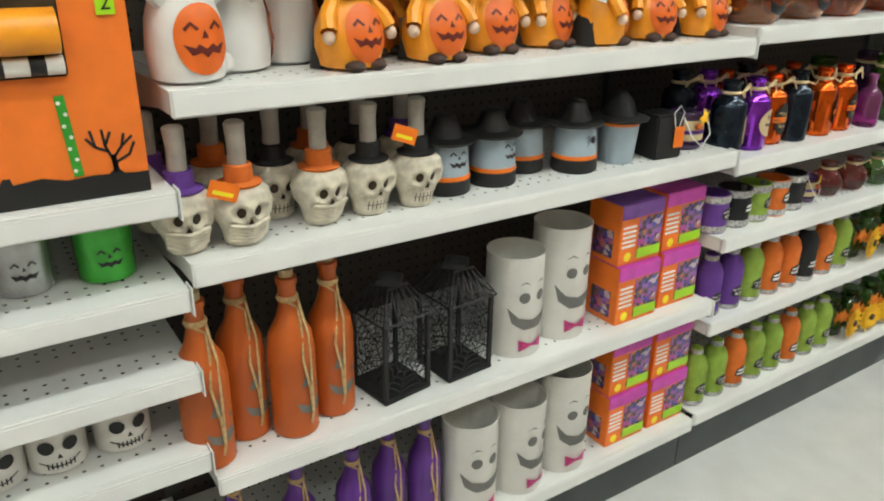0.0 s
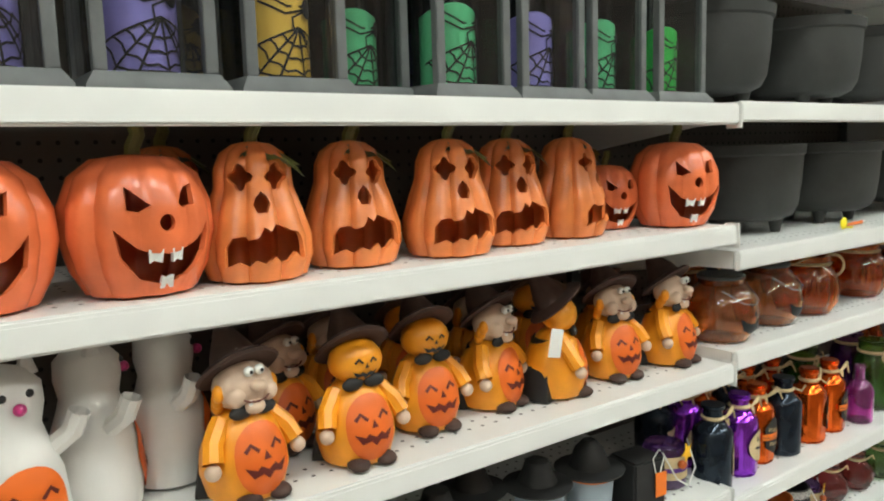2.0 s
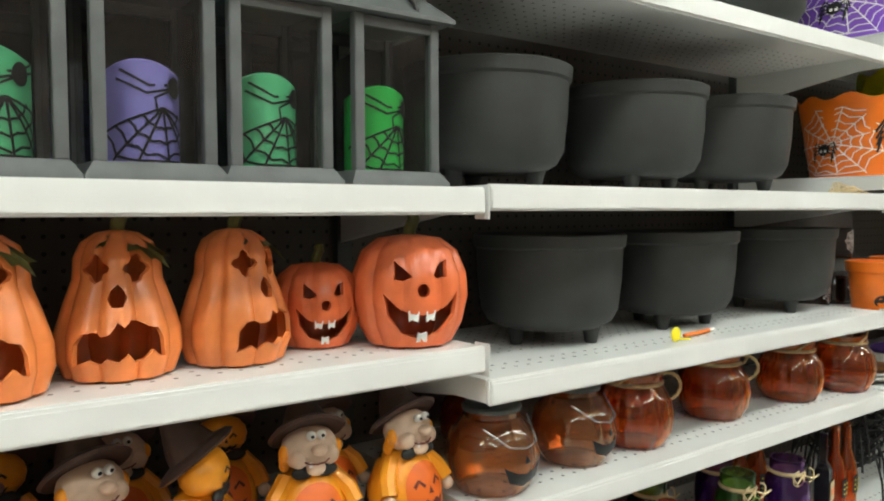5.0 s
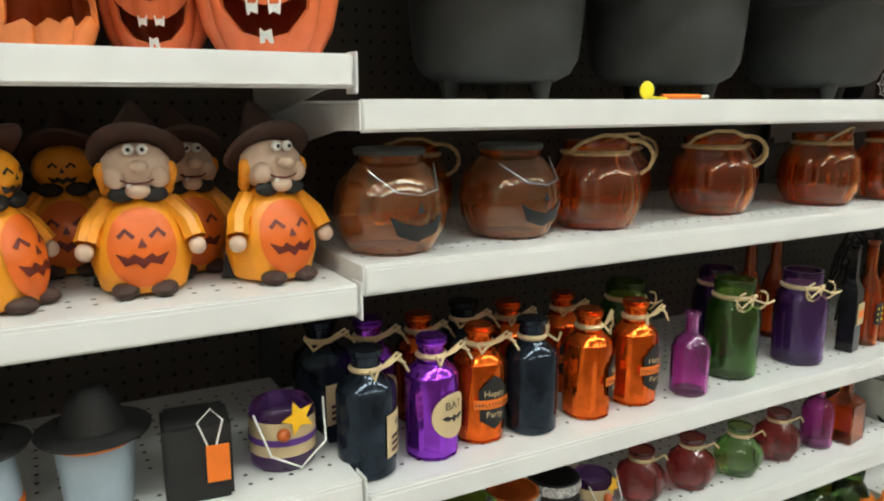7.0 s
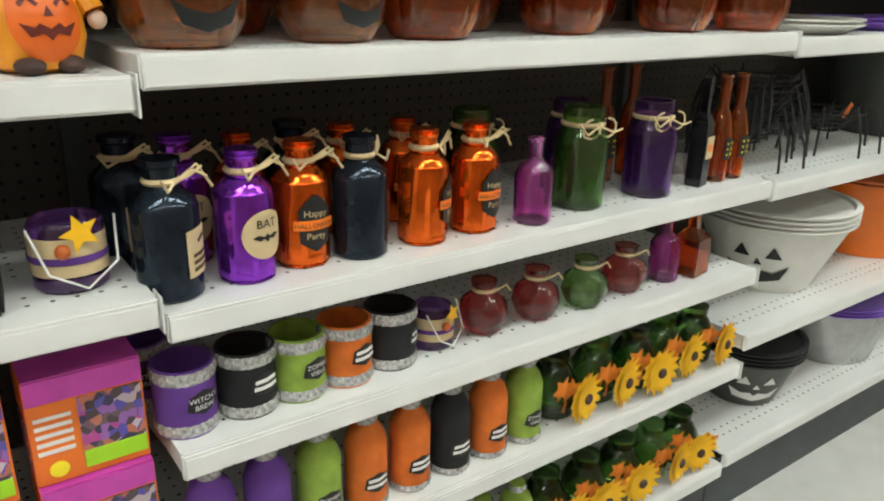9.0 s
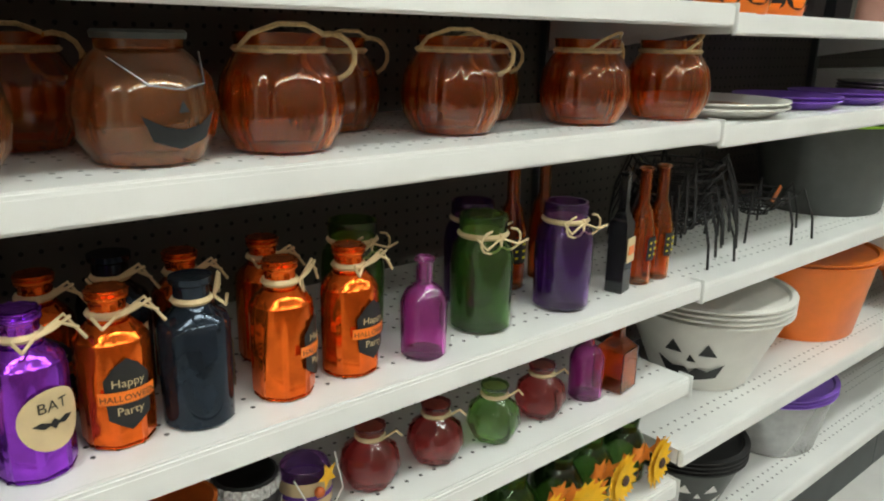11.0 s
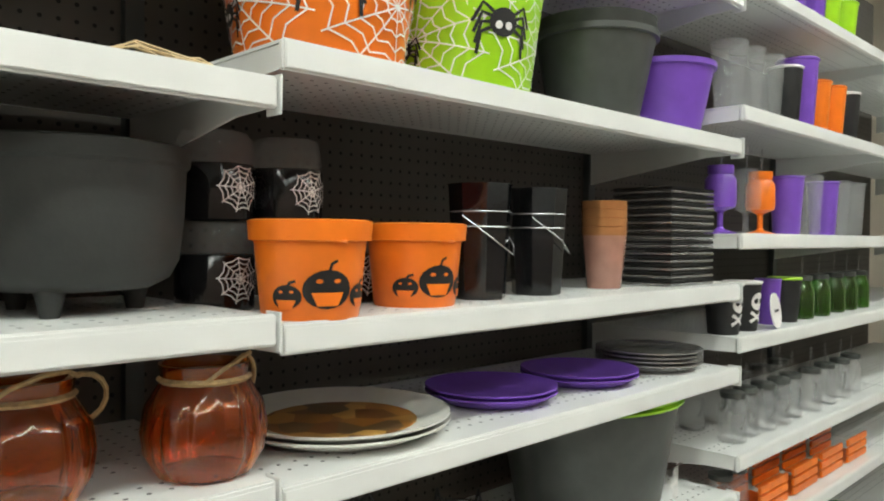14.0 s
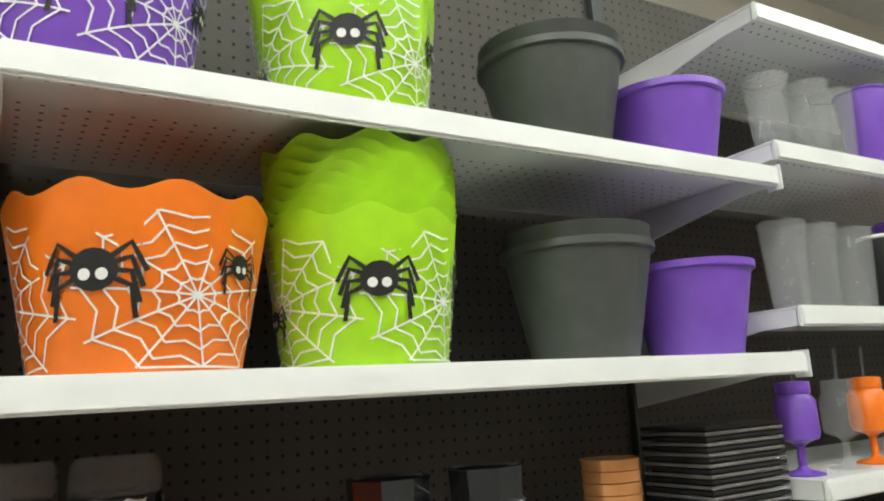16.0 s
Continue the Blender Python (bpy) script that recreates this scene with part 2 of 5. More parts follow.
def stroke(lines, f, w=0.002, bm=None):
    """Flat bands of width w along lines laid on a surface."""
    bm = bm or bmesh.new()
    for line in lines:
        fine = []
        for (a, b), (c, d) in zip(line, line[1:]):
            n = max(1, int(math.hypot(c - a, d - b) / 0.012))
            fine += [(a + (c - a) * k / n, b + (d - b) * k / n) for k in range(n)]
        fine.append(line[-1])
        prev = None
        for k, (a, b) in enumerate(fine):
            p, q = fine[max(0, k - 1)], fine[min(len(fine) - 1, k + 1)]
            dx, dy = q[0] - p[0], q[1] - p[1]
            d = math.hypot(dx, dy) or 1
            nx, ny = -dy / d * w / 2, dx / d * w / 2
            cur = (bm.verts.new(f(a + nx, b + ny)), bm.verts.new(f(a - nx, b - ny)))
            if prev:
                bm.faces.new((prev[0], prev[1], cur[1], cur[0]))
            prev = cur
    return bm


def tube(points, r=0.002, seg=6, bm=None):
    bm = bm or bmesh.new()
    prev = None
    pts = [Vector(p) for p in points]
    for k, p in enumerate(pts):
        d = (pts[min(len(pts) - 1, k + 1)] - pts[max(0, k - 1)]).normalized()
        a = d.orthogonal().normalized()
        if prev and prev[1].cross(d).length < 0.99:
            a = (prev[2] - d * prev[2].dot(d)).normalized()
        b = d.cross(a)
        ring = [bm.verts.new(p + r * (math.cos(2 * math.pi * j / seg) * a + math.sin(2 * math.pi * j / seg) * b)) for j in range(seg)]
        if prev:
            for j in range(seg):
                bm.faces.new((prev[0][j], prev[0][(j + 1) % seg], ring[(j + 1) % seg], ring[j]))
        prev = (ring, d, a)
    return bm


def lettering(text, size, f, u0, z0, bm=None):
    """Letters of the built-in face, centred at (u0, z0) and laid on a surface."""
    cu = bpy.data.curves.new("letters", "FONT")
    cu.body, cu.size, cu.align_x = text, size, "CENTER"
    cu.resolution_u = 3
    ob = bpy.data.objects.new("letters", cu)
    me = ob.to_mesh()
    bm = bm or bmesh.new()
    vs = [bm.verts.new(f(u0 + v.co.x, z0 + v.co.y)) for v in me.vertices]
    for p in me.polygons:
        try:
            bm.faces.new([vs[k] for k in p.vertices])
        except ValueError:
            pass
    ob.to_mesh_clear()
    bpy.data.objects.remove(ob)
    return bm


def web(cx, cz, r, spokes=8, rings=4, squash=1.0, start=0.3):
    lines = []
    tips = [(start + 2 * math.pi * k / spokes) for k in range(spokes)]
    for a in tips:
        lines.append([(cx, cz), (cx + r * math.cos(a), cz + r * squash * math.sin(a))])
    for q in range(1, rings + 1):
        rr = r * q / (rings + 0.4)
        for a, b in zip(tips, tips[1:] + [tips[0] + 2 * math.pi]):
            m = (a + b) / 2
            lines.append([(cx + rr * math.cos(a), cz + rr * squash * math.sin(a)), (cx + rr * 0.86 * math.cos(m), cz + rr * 0.86 * squash * math.sin(m)), (cx + rr * math.cos(b), cz + rr * squash * math.sin(b))])
    return lines


def disc(cx, cz, a, b=None, n=16):
    b = b or a
    return [(cx + a * math.cos(2 * math.pi * k / n), cz + b * math.sin(2 * math.pi * k / n)) for k in range(n)]


def place(ob, x, y, z, turn=0, s=1.0, first=[]):
    """A copy of a thing at a place."""
    m = pose(x, y, z, 0, 0, turn) @ Matrix.Diagonal((s, s, s, 1))
    if ob.get("used"):
        c = copy_thing(ob, pose(x, y, z, 0, 0, turn))
        c.scale = (s, s, s)
        return c
    ob["used"] = 1
    ob.matrix_basis = m
    return ob


SEED = random.Random(4)


def row(ob, xs, y, z, turns=None, s=1.0):
    for k, x in enumerate(xs):
        place(ob, x, y + SEED.uniform(-0.006, 0.006), z, (turns[k] if turns else SEED.uniform(-12, 12)), s)


# ---- structure ----
def struct(name, bm, material, label):
    return tagged(finish(name, bm, material), label, "structure", kind="structure")


struct("floor", box(-3, 9, -3.2, 1.2, -0.05, 0), TILE, "white vinyl store floor with a soft sheen")
struct("ceiling", box(-3, 9, -3.2, 1.2, 3.4, 3.5), CEIL, "plain white ceiling high above the aisle")
# Unseen wall; mottled brown stands in for the opposite aisle in reflections.
struct("wall_south", box(-3, 9, -3.2, -3.1, 0, 3.4), mat("aisle_stand_in", (0.28, 0.2, 0.16), 0.8, vary=0.5, scale=5), "unseen brown wall standing in for the opposite aisle")
struct("wall_north", box(-3, 9, 1.1, 1.2, 0, 3.4), WALL, "beige wall behind the shelving")
struct("wall_east", box(8.9, 9, -3.1, 1.1, 0, 3.4), WALL, "beige wall at the end of the aisle")
struct("wall_west", box(-3, -2.9, -3.1, 1.1, 0, 3.4), WALL, "beige wall at the start of the aisle")
for x, y, watts in [(x, -1.15, 17.5) for x in (-1.6, 0.2, 2.0, 3.8, 5.6)] + [(x, -2.55, 7.0) for x in (-1.6, 0.2, 2.0, 3.8, 5.6)]:
    lamp = thing("ceiling_light", "long white fluorescent ceiling light, switched on", "ceiling light", "aisle lights")
    part("housing", box(-0.75, 0.75, -0.16, 0.16, 0.03, 0.09, 0.01), WHITE, lamp)
    for yy in (-0.08, 0.08):
        part("tube", box(-0.72, 0.72, yy - 0.025, yy + 0.025, -0.01, 0.03, 0.008), GLOW, lamp)
    lamp.location = (x, y, 3.31)
    ld = bpy.data.lights.new("tube_light", "AREA")
    ld.shape, ld.size, ld.size_y, ld.energy, ld.color = "RECTANGLE", 1.45, 0.3, watts, (0.94, 1.0, 0.94)
    lo = new("tube_light", ld)
    lo.parent = lamp
    lo.location = (0, 0, -0.03)

W, BACK = 1.22, 0.42
LEVELS = {-1: [1.003, 0.856, 0.72, 0.572, 0.19], 0: [1.94, 1.615, 1.397, 1.136, 0.89, 0.516, 0.175], 1: [1.95, 1.62, 1.348, 1.157, 0.866, 0.675, 0.45, 0.185],
          2: [2.0, 1.667, 1.336, 1.146, 0.857, 0.512, 0.205], 3: [2.33, 2.053, 1.748, 1.453, 1.213, 0.938, 0.73, 0.47, 0.2], 4: [2.053, 1.748, 1.453, 1.213, 0.938, 0.73, 0.47, 0.2]}
BAY = {}
for n, zs in LEVELS.items():
    x0 = n * W
    struct("back_panel", box(x0 + 0.003, x0 + W - 0.003, BACK, BACK + 0.02, 0.12, 2.6), PEG, "dark grey perforated pegboard back of the shelving")
    struct("upright", box(x0 - 0.0145, x0 + 0.0145, BACK - 0.02, BACK - 0.002, 0.1, 2.6), KICK, "dark steel upright of the shelving")
    struct("kick_plate", box(x0 + 0.002, x0 + W - 0.002, 0.03, 0.05, 0, zs[-1] - 0.04), KICK, "dark grey kick plate under the lowest shelf")
    for z in zs:
        sh = thing("shelf", "white enamelled steel shelf with small perforations", "shelf", "store shelves")
        sh.location = (x0, 0, z)
        part("deck", box(0.004, W - 0.004, 0.004, BACK - 0.022, -0.004, 0, 0), DECK, sh)
        part("front_lip", box(0.003, W - 0.003, -0.006, 0.0035, -0.036, 0.0015, 0.0025), WHITE, sh)
        part("price_channel", box(0.006, W - 0.006, -0.0085, -0.0062, -0.033, -0.004, 0.001), WHITE, sh)
        if z > 0.3:
            for xx in (0.006, W - 0.009):
                bm = bmesh.new()
                vs = [bm.verts.new((xx + dx, yy, zz)) for dx in (0, 0.003) for yy, zz in ((0.006, -0.0045), (0.006, -0.034), (0.08, -0.036), (BACK - 0.022, -0.085), (BACK - 0.022, -0.0045))]
                bm.faces.new(vs[:5]), bm.faces.new(vs[5:][::-1])
                for k in range(5):
                    bm.faces.new((vs[k], vs[(k + 1) % 5], vs[5 + (k + 1) % 5], vs[5 + k]))
                part("bracket", bm, WHITE, sh)
            part("end_cap", box(W - 0.0028, W - 0.0005, -0.012, 0.02, -0.042, 0.004, 0.0008), WHITE, sh)


# ---- bay one: jack-o'-lanterns, figures, skulls, bottles ----
def lobes(n, deep):
    return lambda a, z: 1 - deep * (1 - abs(math.cos(n * a / 2))) ** 2


def stem_and_leaf(p, top):
    part("stem", tube([(0, 0, top - 0.006), (0.001, 0, top + 0.008), (0.006, -0.003, top + 0.02), (0.004, -0.004, top + 0.03)], 0.0085, 8), OLIVE, p, "dark green stem")
    for cx, a0, s in ((0.03, 0.0, 1.0), (0.012, 1.9, 0.7)):
        bm = bmesh.new()
        c = bm.verts.new((0.012, -0.014, top - 0.001))
        ring = []
        for k in range(14):
            a = 2 * math.pi * k / 14
            r = s * (0.024 if k % 2 else 0.015)
            x, y = cx + r * 1.25 * math.cos(a), -0.03 + r * 0.8 * math.sin(a)
            ring.append(bm.verts.new((x * math.cos(a0) + y * math.sin(a0) * 0.4, y, top - 0.003 - 10.0 * (x * x * 0.9 + y * y) * 0.9 + 0.003 * math.sin(3 * a))))
        for k in range(14):
            bm.faces.new((c, ring[k], ring[(k + 1) % 14]))
        bmesh.ops.solidify(bm, geom=bm.faces[:], thickness=0.003)
        part("leaf", bm, OLIVE, p, "olive green leaf")


def carve(ob, outlines, f, depth=0.022):
    """Cuts real openings of the given outlines through a hollow turned body."""
    bm = bmesh.new()
    for o in outlines:
        one = patch(o, f)
        for fc in one.faces:
            fc.normal_update()
        res = bmesh.ops.extrude_face_region(one, geom=one.faces[:])
        for v in res["geom"]:
            if isinstance(v, bmesh.types.BMVert):
                d = Vector((v.co.x, v.co.y, 0))
                v.co -= d.normalized() * min(depth, d.length * 0.8)
        bmesh.ops.recalc_face_normals(one, faces=one.faces)
        me = bpy.data.meshes.new("cut")
        one.to_mesh(me)
        one.free()
        bm.from_mesh(me)
        bpy.data.meshes.remove(me)
    me = bpy.data.meshes.new("cut")
    bm.to_mesh(me)
    bm.free()
    cutter = bpy.data.objects.new("cut", me)
    scene.collection.objects.link(cutter)
    md = ob.modifiers.new("cut", "BOOLEAN")
    md.operation, md.object, md.solver = "DIFFERENCE", cutter, "EXACT"
    bpy.context.view_layer.update()
    done = bpy.data.meshes.new_from_object(ob.evaluated_get(bpy.context.evaluated_depsgraph_get()))
    ob.modifiers.clear()
    ob.data = done
    done.set_sharp_from_angle(angle=radians(38))
    bpy.data.objects.remove(cutter)
    bpy.data.meshes.remove(me)


def hollow(prof, wall):
    return prof + [(max(0.003, r - wall), min(z, prof[-1][1] - wall) + (wall if k == 0 else 0)) for k, (r, z) in enumerate(prof)][::-1]


def jack(kind):
    p = thing("jack_o_lantern", "glazed orange ceramic pumpkin with a carved grinning toothy face" if kind == 0 else "tall orange ceramic gourd with a carved wailing face", "jack-o-lantern", "ceramic pumpkins")
    if kind == 0:
        prof = [(0.040, 0), (0.056, 0.004), (0.070, 0.03), (0.078, 0.065), (0.076, 0.095), (0.064, 0.125), (0.042, 0.142), (0.012, 0.146)]
        md = lobes(10, 0.11)
    else:
        prof = [(0.050, 0), (0.062, 0.004), (0.071, 0.03), (0.070, 0.055), (0.059, 0.09), (0.050, 0.115), (0.048, 0.14), (0.040, 0.158), (0.024, 0.169), (0.008, 0.172)]
        md = lobes(9, 0.13)
    body = part("body", lathe(hollow(prof, 0.006), 72, md), CERA if kind == 0 else CERB, p)
    f, g = wrap(prof, md, 0.006), wrap(prof, md, -0.003)
    cuts = []
    if kind == 0:
        cuts = [[(-0.036, 0.115), (-0.038, 0.092), (-0.026, 0.089), (-0.014, 0.095)], [(0.036, 0.116), (0.027, 0.112), (0.014, 0.096), (0.022, 0.091), (0.034, 0.094)], disc(0, 0.078, 0.008, 0.0085),
                [(-0.052, 0.074), (-0.03, 0.054), (-0.018, 0.049), (0, 0.047), (0.018, 0.049), (0.03, 0.054), (0.052, 0.076), (0.048, 0.045), (0.026, 0.022), (0, 0.015), (-0.026, 0.022), (-0.046, 0.045)]]
        carve(body, cuts, f)
        for u, z, up in ((-0.012, 0.05, 1), (0.011, 0.05, 1), (0.001, 0.013, -1)):
            bm = bmesh.new()
            a, b = [[bm.verts.new(wrap(prof, md, o)(u + du, z - up * dz)) for du, dz in ((-0.007, -0.002), (0.007, -0.002), (0.0055, 0.0115), (-0.002, 0.009), (-0.006, 0.012))] for o in (0.0005, -0.005)]
            bm.faces.new(a), bm.faces.new(b[::-1])
            for k in range(5):
                bm.faces.new((a[k], a[(k + 1) % 5], b[(k + 1) % 5], b[k]))
            part("tooth", bm, TOOTH, p, "white tooth")
    else:
        cuts = [[(u + 0.0165 * (0.84 + 0.2 * math.cos(4 * q)) * math.cos(q), 0.129 + 0.0165 * (0.84 + 0.2 * math.cos(4 * q)) * math.sin(q)) for q in [math.pi * k / 10 for k in range(20)]] for u in (-0.0245, 0.0225)]
        cuts.append([(-0.0105, 0.096), (-0.007, 0.105), (0, 0.112), (0.007, 0.105), (0.0105, 0.096), (0.006, 0.086), (-0.006, 0.086)])
        cuts.append([(-0.052, 0.022), (-0.05, 0.047), (-0.04, 0.058), (-0.028, 0.06), (-0.02, 0.055), (-0.008, 0.058), (0.0, 0.07), (0.007, 0.064), (0.014, 0.072), (0.024, 0.07), (0.034, 0.064), (0.046, 0.061), (0.053, 0.048), (0.055, 0.028), (0.047, 0.03), (0.04, 0.037), (0.03, 0.027), (0.02, 0.024), (0.012, 0.034), (0.0, 0.026), (-0.012, 0.031), (-0.022, 0.022), (-0.034, 0.029), (-0.043, 0.025)])
        carve(body, cuts, f)
    stem_and_leaf(p, prof[-1][1])
    return p


J, G = jack(0), jack(1)
Z = LEVELS[0][2]
row(J, [0.035, 0.197, 1.15], 0.085, Z, [-4, 8, -20], 1.06)
place(J, 1.037, 0.15, Z, -14, 0.8)
for x, y, t in ((0.334, 0.078, -12), (0.478, 0.098, -8), (0.628, 0.078, -12), (0.768, 0.112, -14), (0.905, 0.112, 24)):
    place(G, x, y, Z, t, 0.97)
row(G, [0.56, 0.27], 0.24, Z, [-8, 5], 0.97)


def smile(f, cx, cz, s, bm):
    for u in (-1, 1):
        stroke([[(cx + u * 0.014 * s - 0.007 * s, cz + 0.009 * s), (cx + u * 0.014 * s, cz + 0.016 * s), (cx + u * 0.014 * s + 0.007 * s, cz + 0.009 * s)]], f, 0.004 * s, bm)
    patch([(cx - 0.004 * s, cz), (cx + 0.004 * s, cz), (cx, cz + 0.009 * s)], f, bm=bm)
    patch([(cx - 0.024 * s, cz - 0.006 * s), (cx - 0.012 * s, cz - 0.010 * s), (cx - 0.008 * s, cz - 0.006 * s), (cx, cz - 0.011 * s), (cx + 0.008 * s, cz - 0.006 * s), (cx + 0.012 * s, cz - 0.010 * s), (cx + 0.024 * s, cz - 0.006 * s), (cx + 0.016 * s, cz - 0.018 * s), (cx + 0.006 * s, cz - 0.015 * s), (cx, cz - 0.021 * s), (cx - 0.006 * s, cz - 0.015 * s), (cx - 0.016 * s, cz - 0.018 * s)], f, bm=bm)


def figure(head):
    words = {"witch": "small witch figurine in orange coat with pumpkin belly and brown hat", "pumpkin": "small pumpkin-headed figurine in orange coat with brown hat", "ghost": "small white ghost figurine with raised arms and pumpkin belly"}
    p = thing("figurine", words[head], "figurine", "halloween figurines")
    coat = GHOST if head == "ghost" else COAT
    prof = [(0.030, 0.0), (0.046, 0.006), (0.054, 0.035), (0.052, 0.06), (0.040, 0.09), (0.026, 0.108), (0.012, 0.116)]
    if head == "ghost":
        prof = [(0.034, 0), (0.046, 0.006), (0.05, 0.04), (0.046, 0.08), (0.034, 0.115), (0.03, 0.13), (0.034, 0.15), (0.033, 0.17), (0.02, 0.185), (0.006, 0.19)]
    part("coat" if head != "ghost" else "body", lathe(prof, 30), coat, p)
    f = wrap(prof, None, 0.0022)
    part("belly", patch(disc(0, 0.056, 0.037, 0.043, 28), f), BELLY, p, "orange pumpkin belly")
    bm = bmesh.new()
    smile(wrap(prof, None, 0.0034), 0, 0.058, 1.12, bm)
    part("face_print", bm, MOUTH, p, "dark red grinning face")
    if head == "ghost":
        for s in (-1, 1):
            part("arm", tube([(s * 0.034, -0.01, 0.1), (s * 0.052, -0.02, 0.115), (s * 0.058, -0.026, 0.135)], 0.011, 8), coat, p)
            part("ear", lathe([(0.011, 0), (0.007, 0.012), (0.001, 0.02)], 8, None, (s * 0.022, 0, 0.178)), coat, p)
            part("eye", ball((s * 0.012, -0.031, 0.166), 0.004), INK, p, "black eye")
        part("nose", ball((0.0, -0.038, 0.154), 0.006), PINK, p, "red nose")
        part("tail", ball((0.045, -0.012, 0.02), 0.014), coat, p)
        return p
    for s in (-1, 1):
        part("sleeve", tube([(s * 0.03, -0.005, 0.1), (s * 0.05, -0.018, 0.078), (s * 0.056, -0.028, 0.06)], 0.013, 8), coat, p)
        part("hand_mitten", ball((s * 0.058, -0.031, 0.052), 0.01), SKIN, p, "cream mitten")
        part("shoe", ball((s * 0.02, -0.042, 0.009), 0.015, 1.0, 1.25, 0.62), BROWN, p, "dark brown shoe")
        part("bow_loop", ball((s * 0.016, -0.028, 0.112), 0.013, 1.2, 0.5, 0.7), BLACK, p, "black bow")
    part("cape", lathe([(0.058, 0.002), (0.05, 0.05), (0.03, 0.1)], 20, lambda a, z: 1.0 if math.cos(a) < -0.1 else 0.6, (0, 0.006, 0)), BLACK, p, "black cape")
    hm = SKIN if head == "witch" else COAT
    part("head", ball((0, -0.008, 0.138), 0.032, 1.2, 0.95, 0.95, 22), hm, p)
    tilt = Matrix.Translation((0, 0.0, 0.158)) @ Matrix.Rotation(radians(-38), 4, "X")
    hb = lathe([(0.012, 0.0), (0.048, -0.004), (0.052, -0.001), (0.046, 0.004), (0.031, 0.008), (0.027, 0.022), (0.018, 0.04), (0.009, 0.058), (0.003, 0.068)], 28, lambda a, z: 1 + 0.05 * math.cos(3 * a + 1))
    bmesh.ops.transform(hb, matrix=tilt, verts=hb.verts)
    part("hat", hb, BROWN, p, "brown felt witch hat")
    if head == "witch":
        part("nose", ball((0.002, -0.041, 0.143), 0.0095, 1.15, 1.1, 0.8), SKIN, p)
        part("chin", ball((0, -0.033, 0.117), 0.012, 1.1, 0.9, 0.8), SKIN, p)
        part("tooth", box(-0.011, -0.006, -0.0405, -0.037, 0.12, 0.127, 0.001), TOOTH, p, "single white tooth")
        for s in (-1, 1):
            part("cheek", ball((s * 0.021, -0.027, 0.131), 0.013), SKIN, p)
            part("eye", ball((s * 0.007, -0.036, 0.161), 0.0062), TOOTH, p, "white eye")
            part("pupil", ball((s * 0.007, -0.0415, 0.161), 0.0024), INK, p)
            for q in range(3):
                part("hair", ball((s * (0.036 - 0.002 * q), -0.014 + 0.006 * q, 0.136 - 0.009 * q), 0.009, 0.8, 0.9, 1.2), COAT, p, "yellow hair")
        part("mouth", tube([(-0.021, -0.036, 0.131), (-0.011, -0.0405, 0.126), (0, -0.0425, 0.125), (0.011, -0.0405, 0.126), (0.021, -0.036, 0.131)], 0.0011, 5), MOUTH, p)
    else:
        bm = bmesh.new()
        smile(lambda u, z: Vector((u, -0.006 - math.sqrt(max(1e-6, 0.0335 ** 2 - u * u * 0.9 - (z - 0.138) ** 2)) - 0.001, z)), 0, 0.134, 0.75, bm)
        part("head_print", bm, INK, p, "black grinning face")
    return p


FW, FP, FG = figure("witch"), figure("pumpkin"), figure("ghost")
Z = LEVELS[0][3]
for k, (x, y, t) in enumerate(((0.05, 0.07, 14), (0.14, 0.13, 95), (0.236, 0.165, 80))):
    place(FG, x, y, Z, t, 1.08)
for x, y, t in ((0.295, 0.062, 10), (0.73, 0.118, 18), (0.996, 0.1, -6), (1.142, 0.09, 12)):
    place(FW, x, y, Z, t, 1.0)
for x, y, t in ((0.454, 0.068, 0), (0.594, 0.108, -2), (0.846, 0.088, 58)):
    place(FP, x, y, Z, t, 1.0)
row(FW, [0.39, 1.06], 0.18, Z, [20, 10], 0.97)
row(FW, [0.51, 0.79], 0.25, Z, None, 0.95)
row(FP, [0.65, 0.93], 0.25, Z, None, 0.95)
tag = thing("price_tag", "small white paper price tag on a figurine", "tag")
part("card", box(-0.016, 0.016, 0, 0.001, 0, 0.045, 0), TOOTH, tag)
tag.matrix_basis = pose(0.79, 0.03, Z + 0.085, 0, 14, 10)


def fine(prof, n=4):
    return [(a[0] + (b[0] - a[0]) * k / n, a[1] + (b[1] - a[1]) * k / n) for a, b in zip(prof, prof[1:]) for k in range(n)] + [prof[-1]]


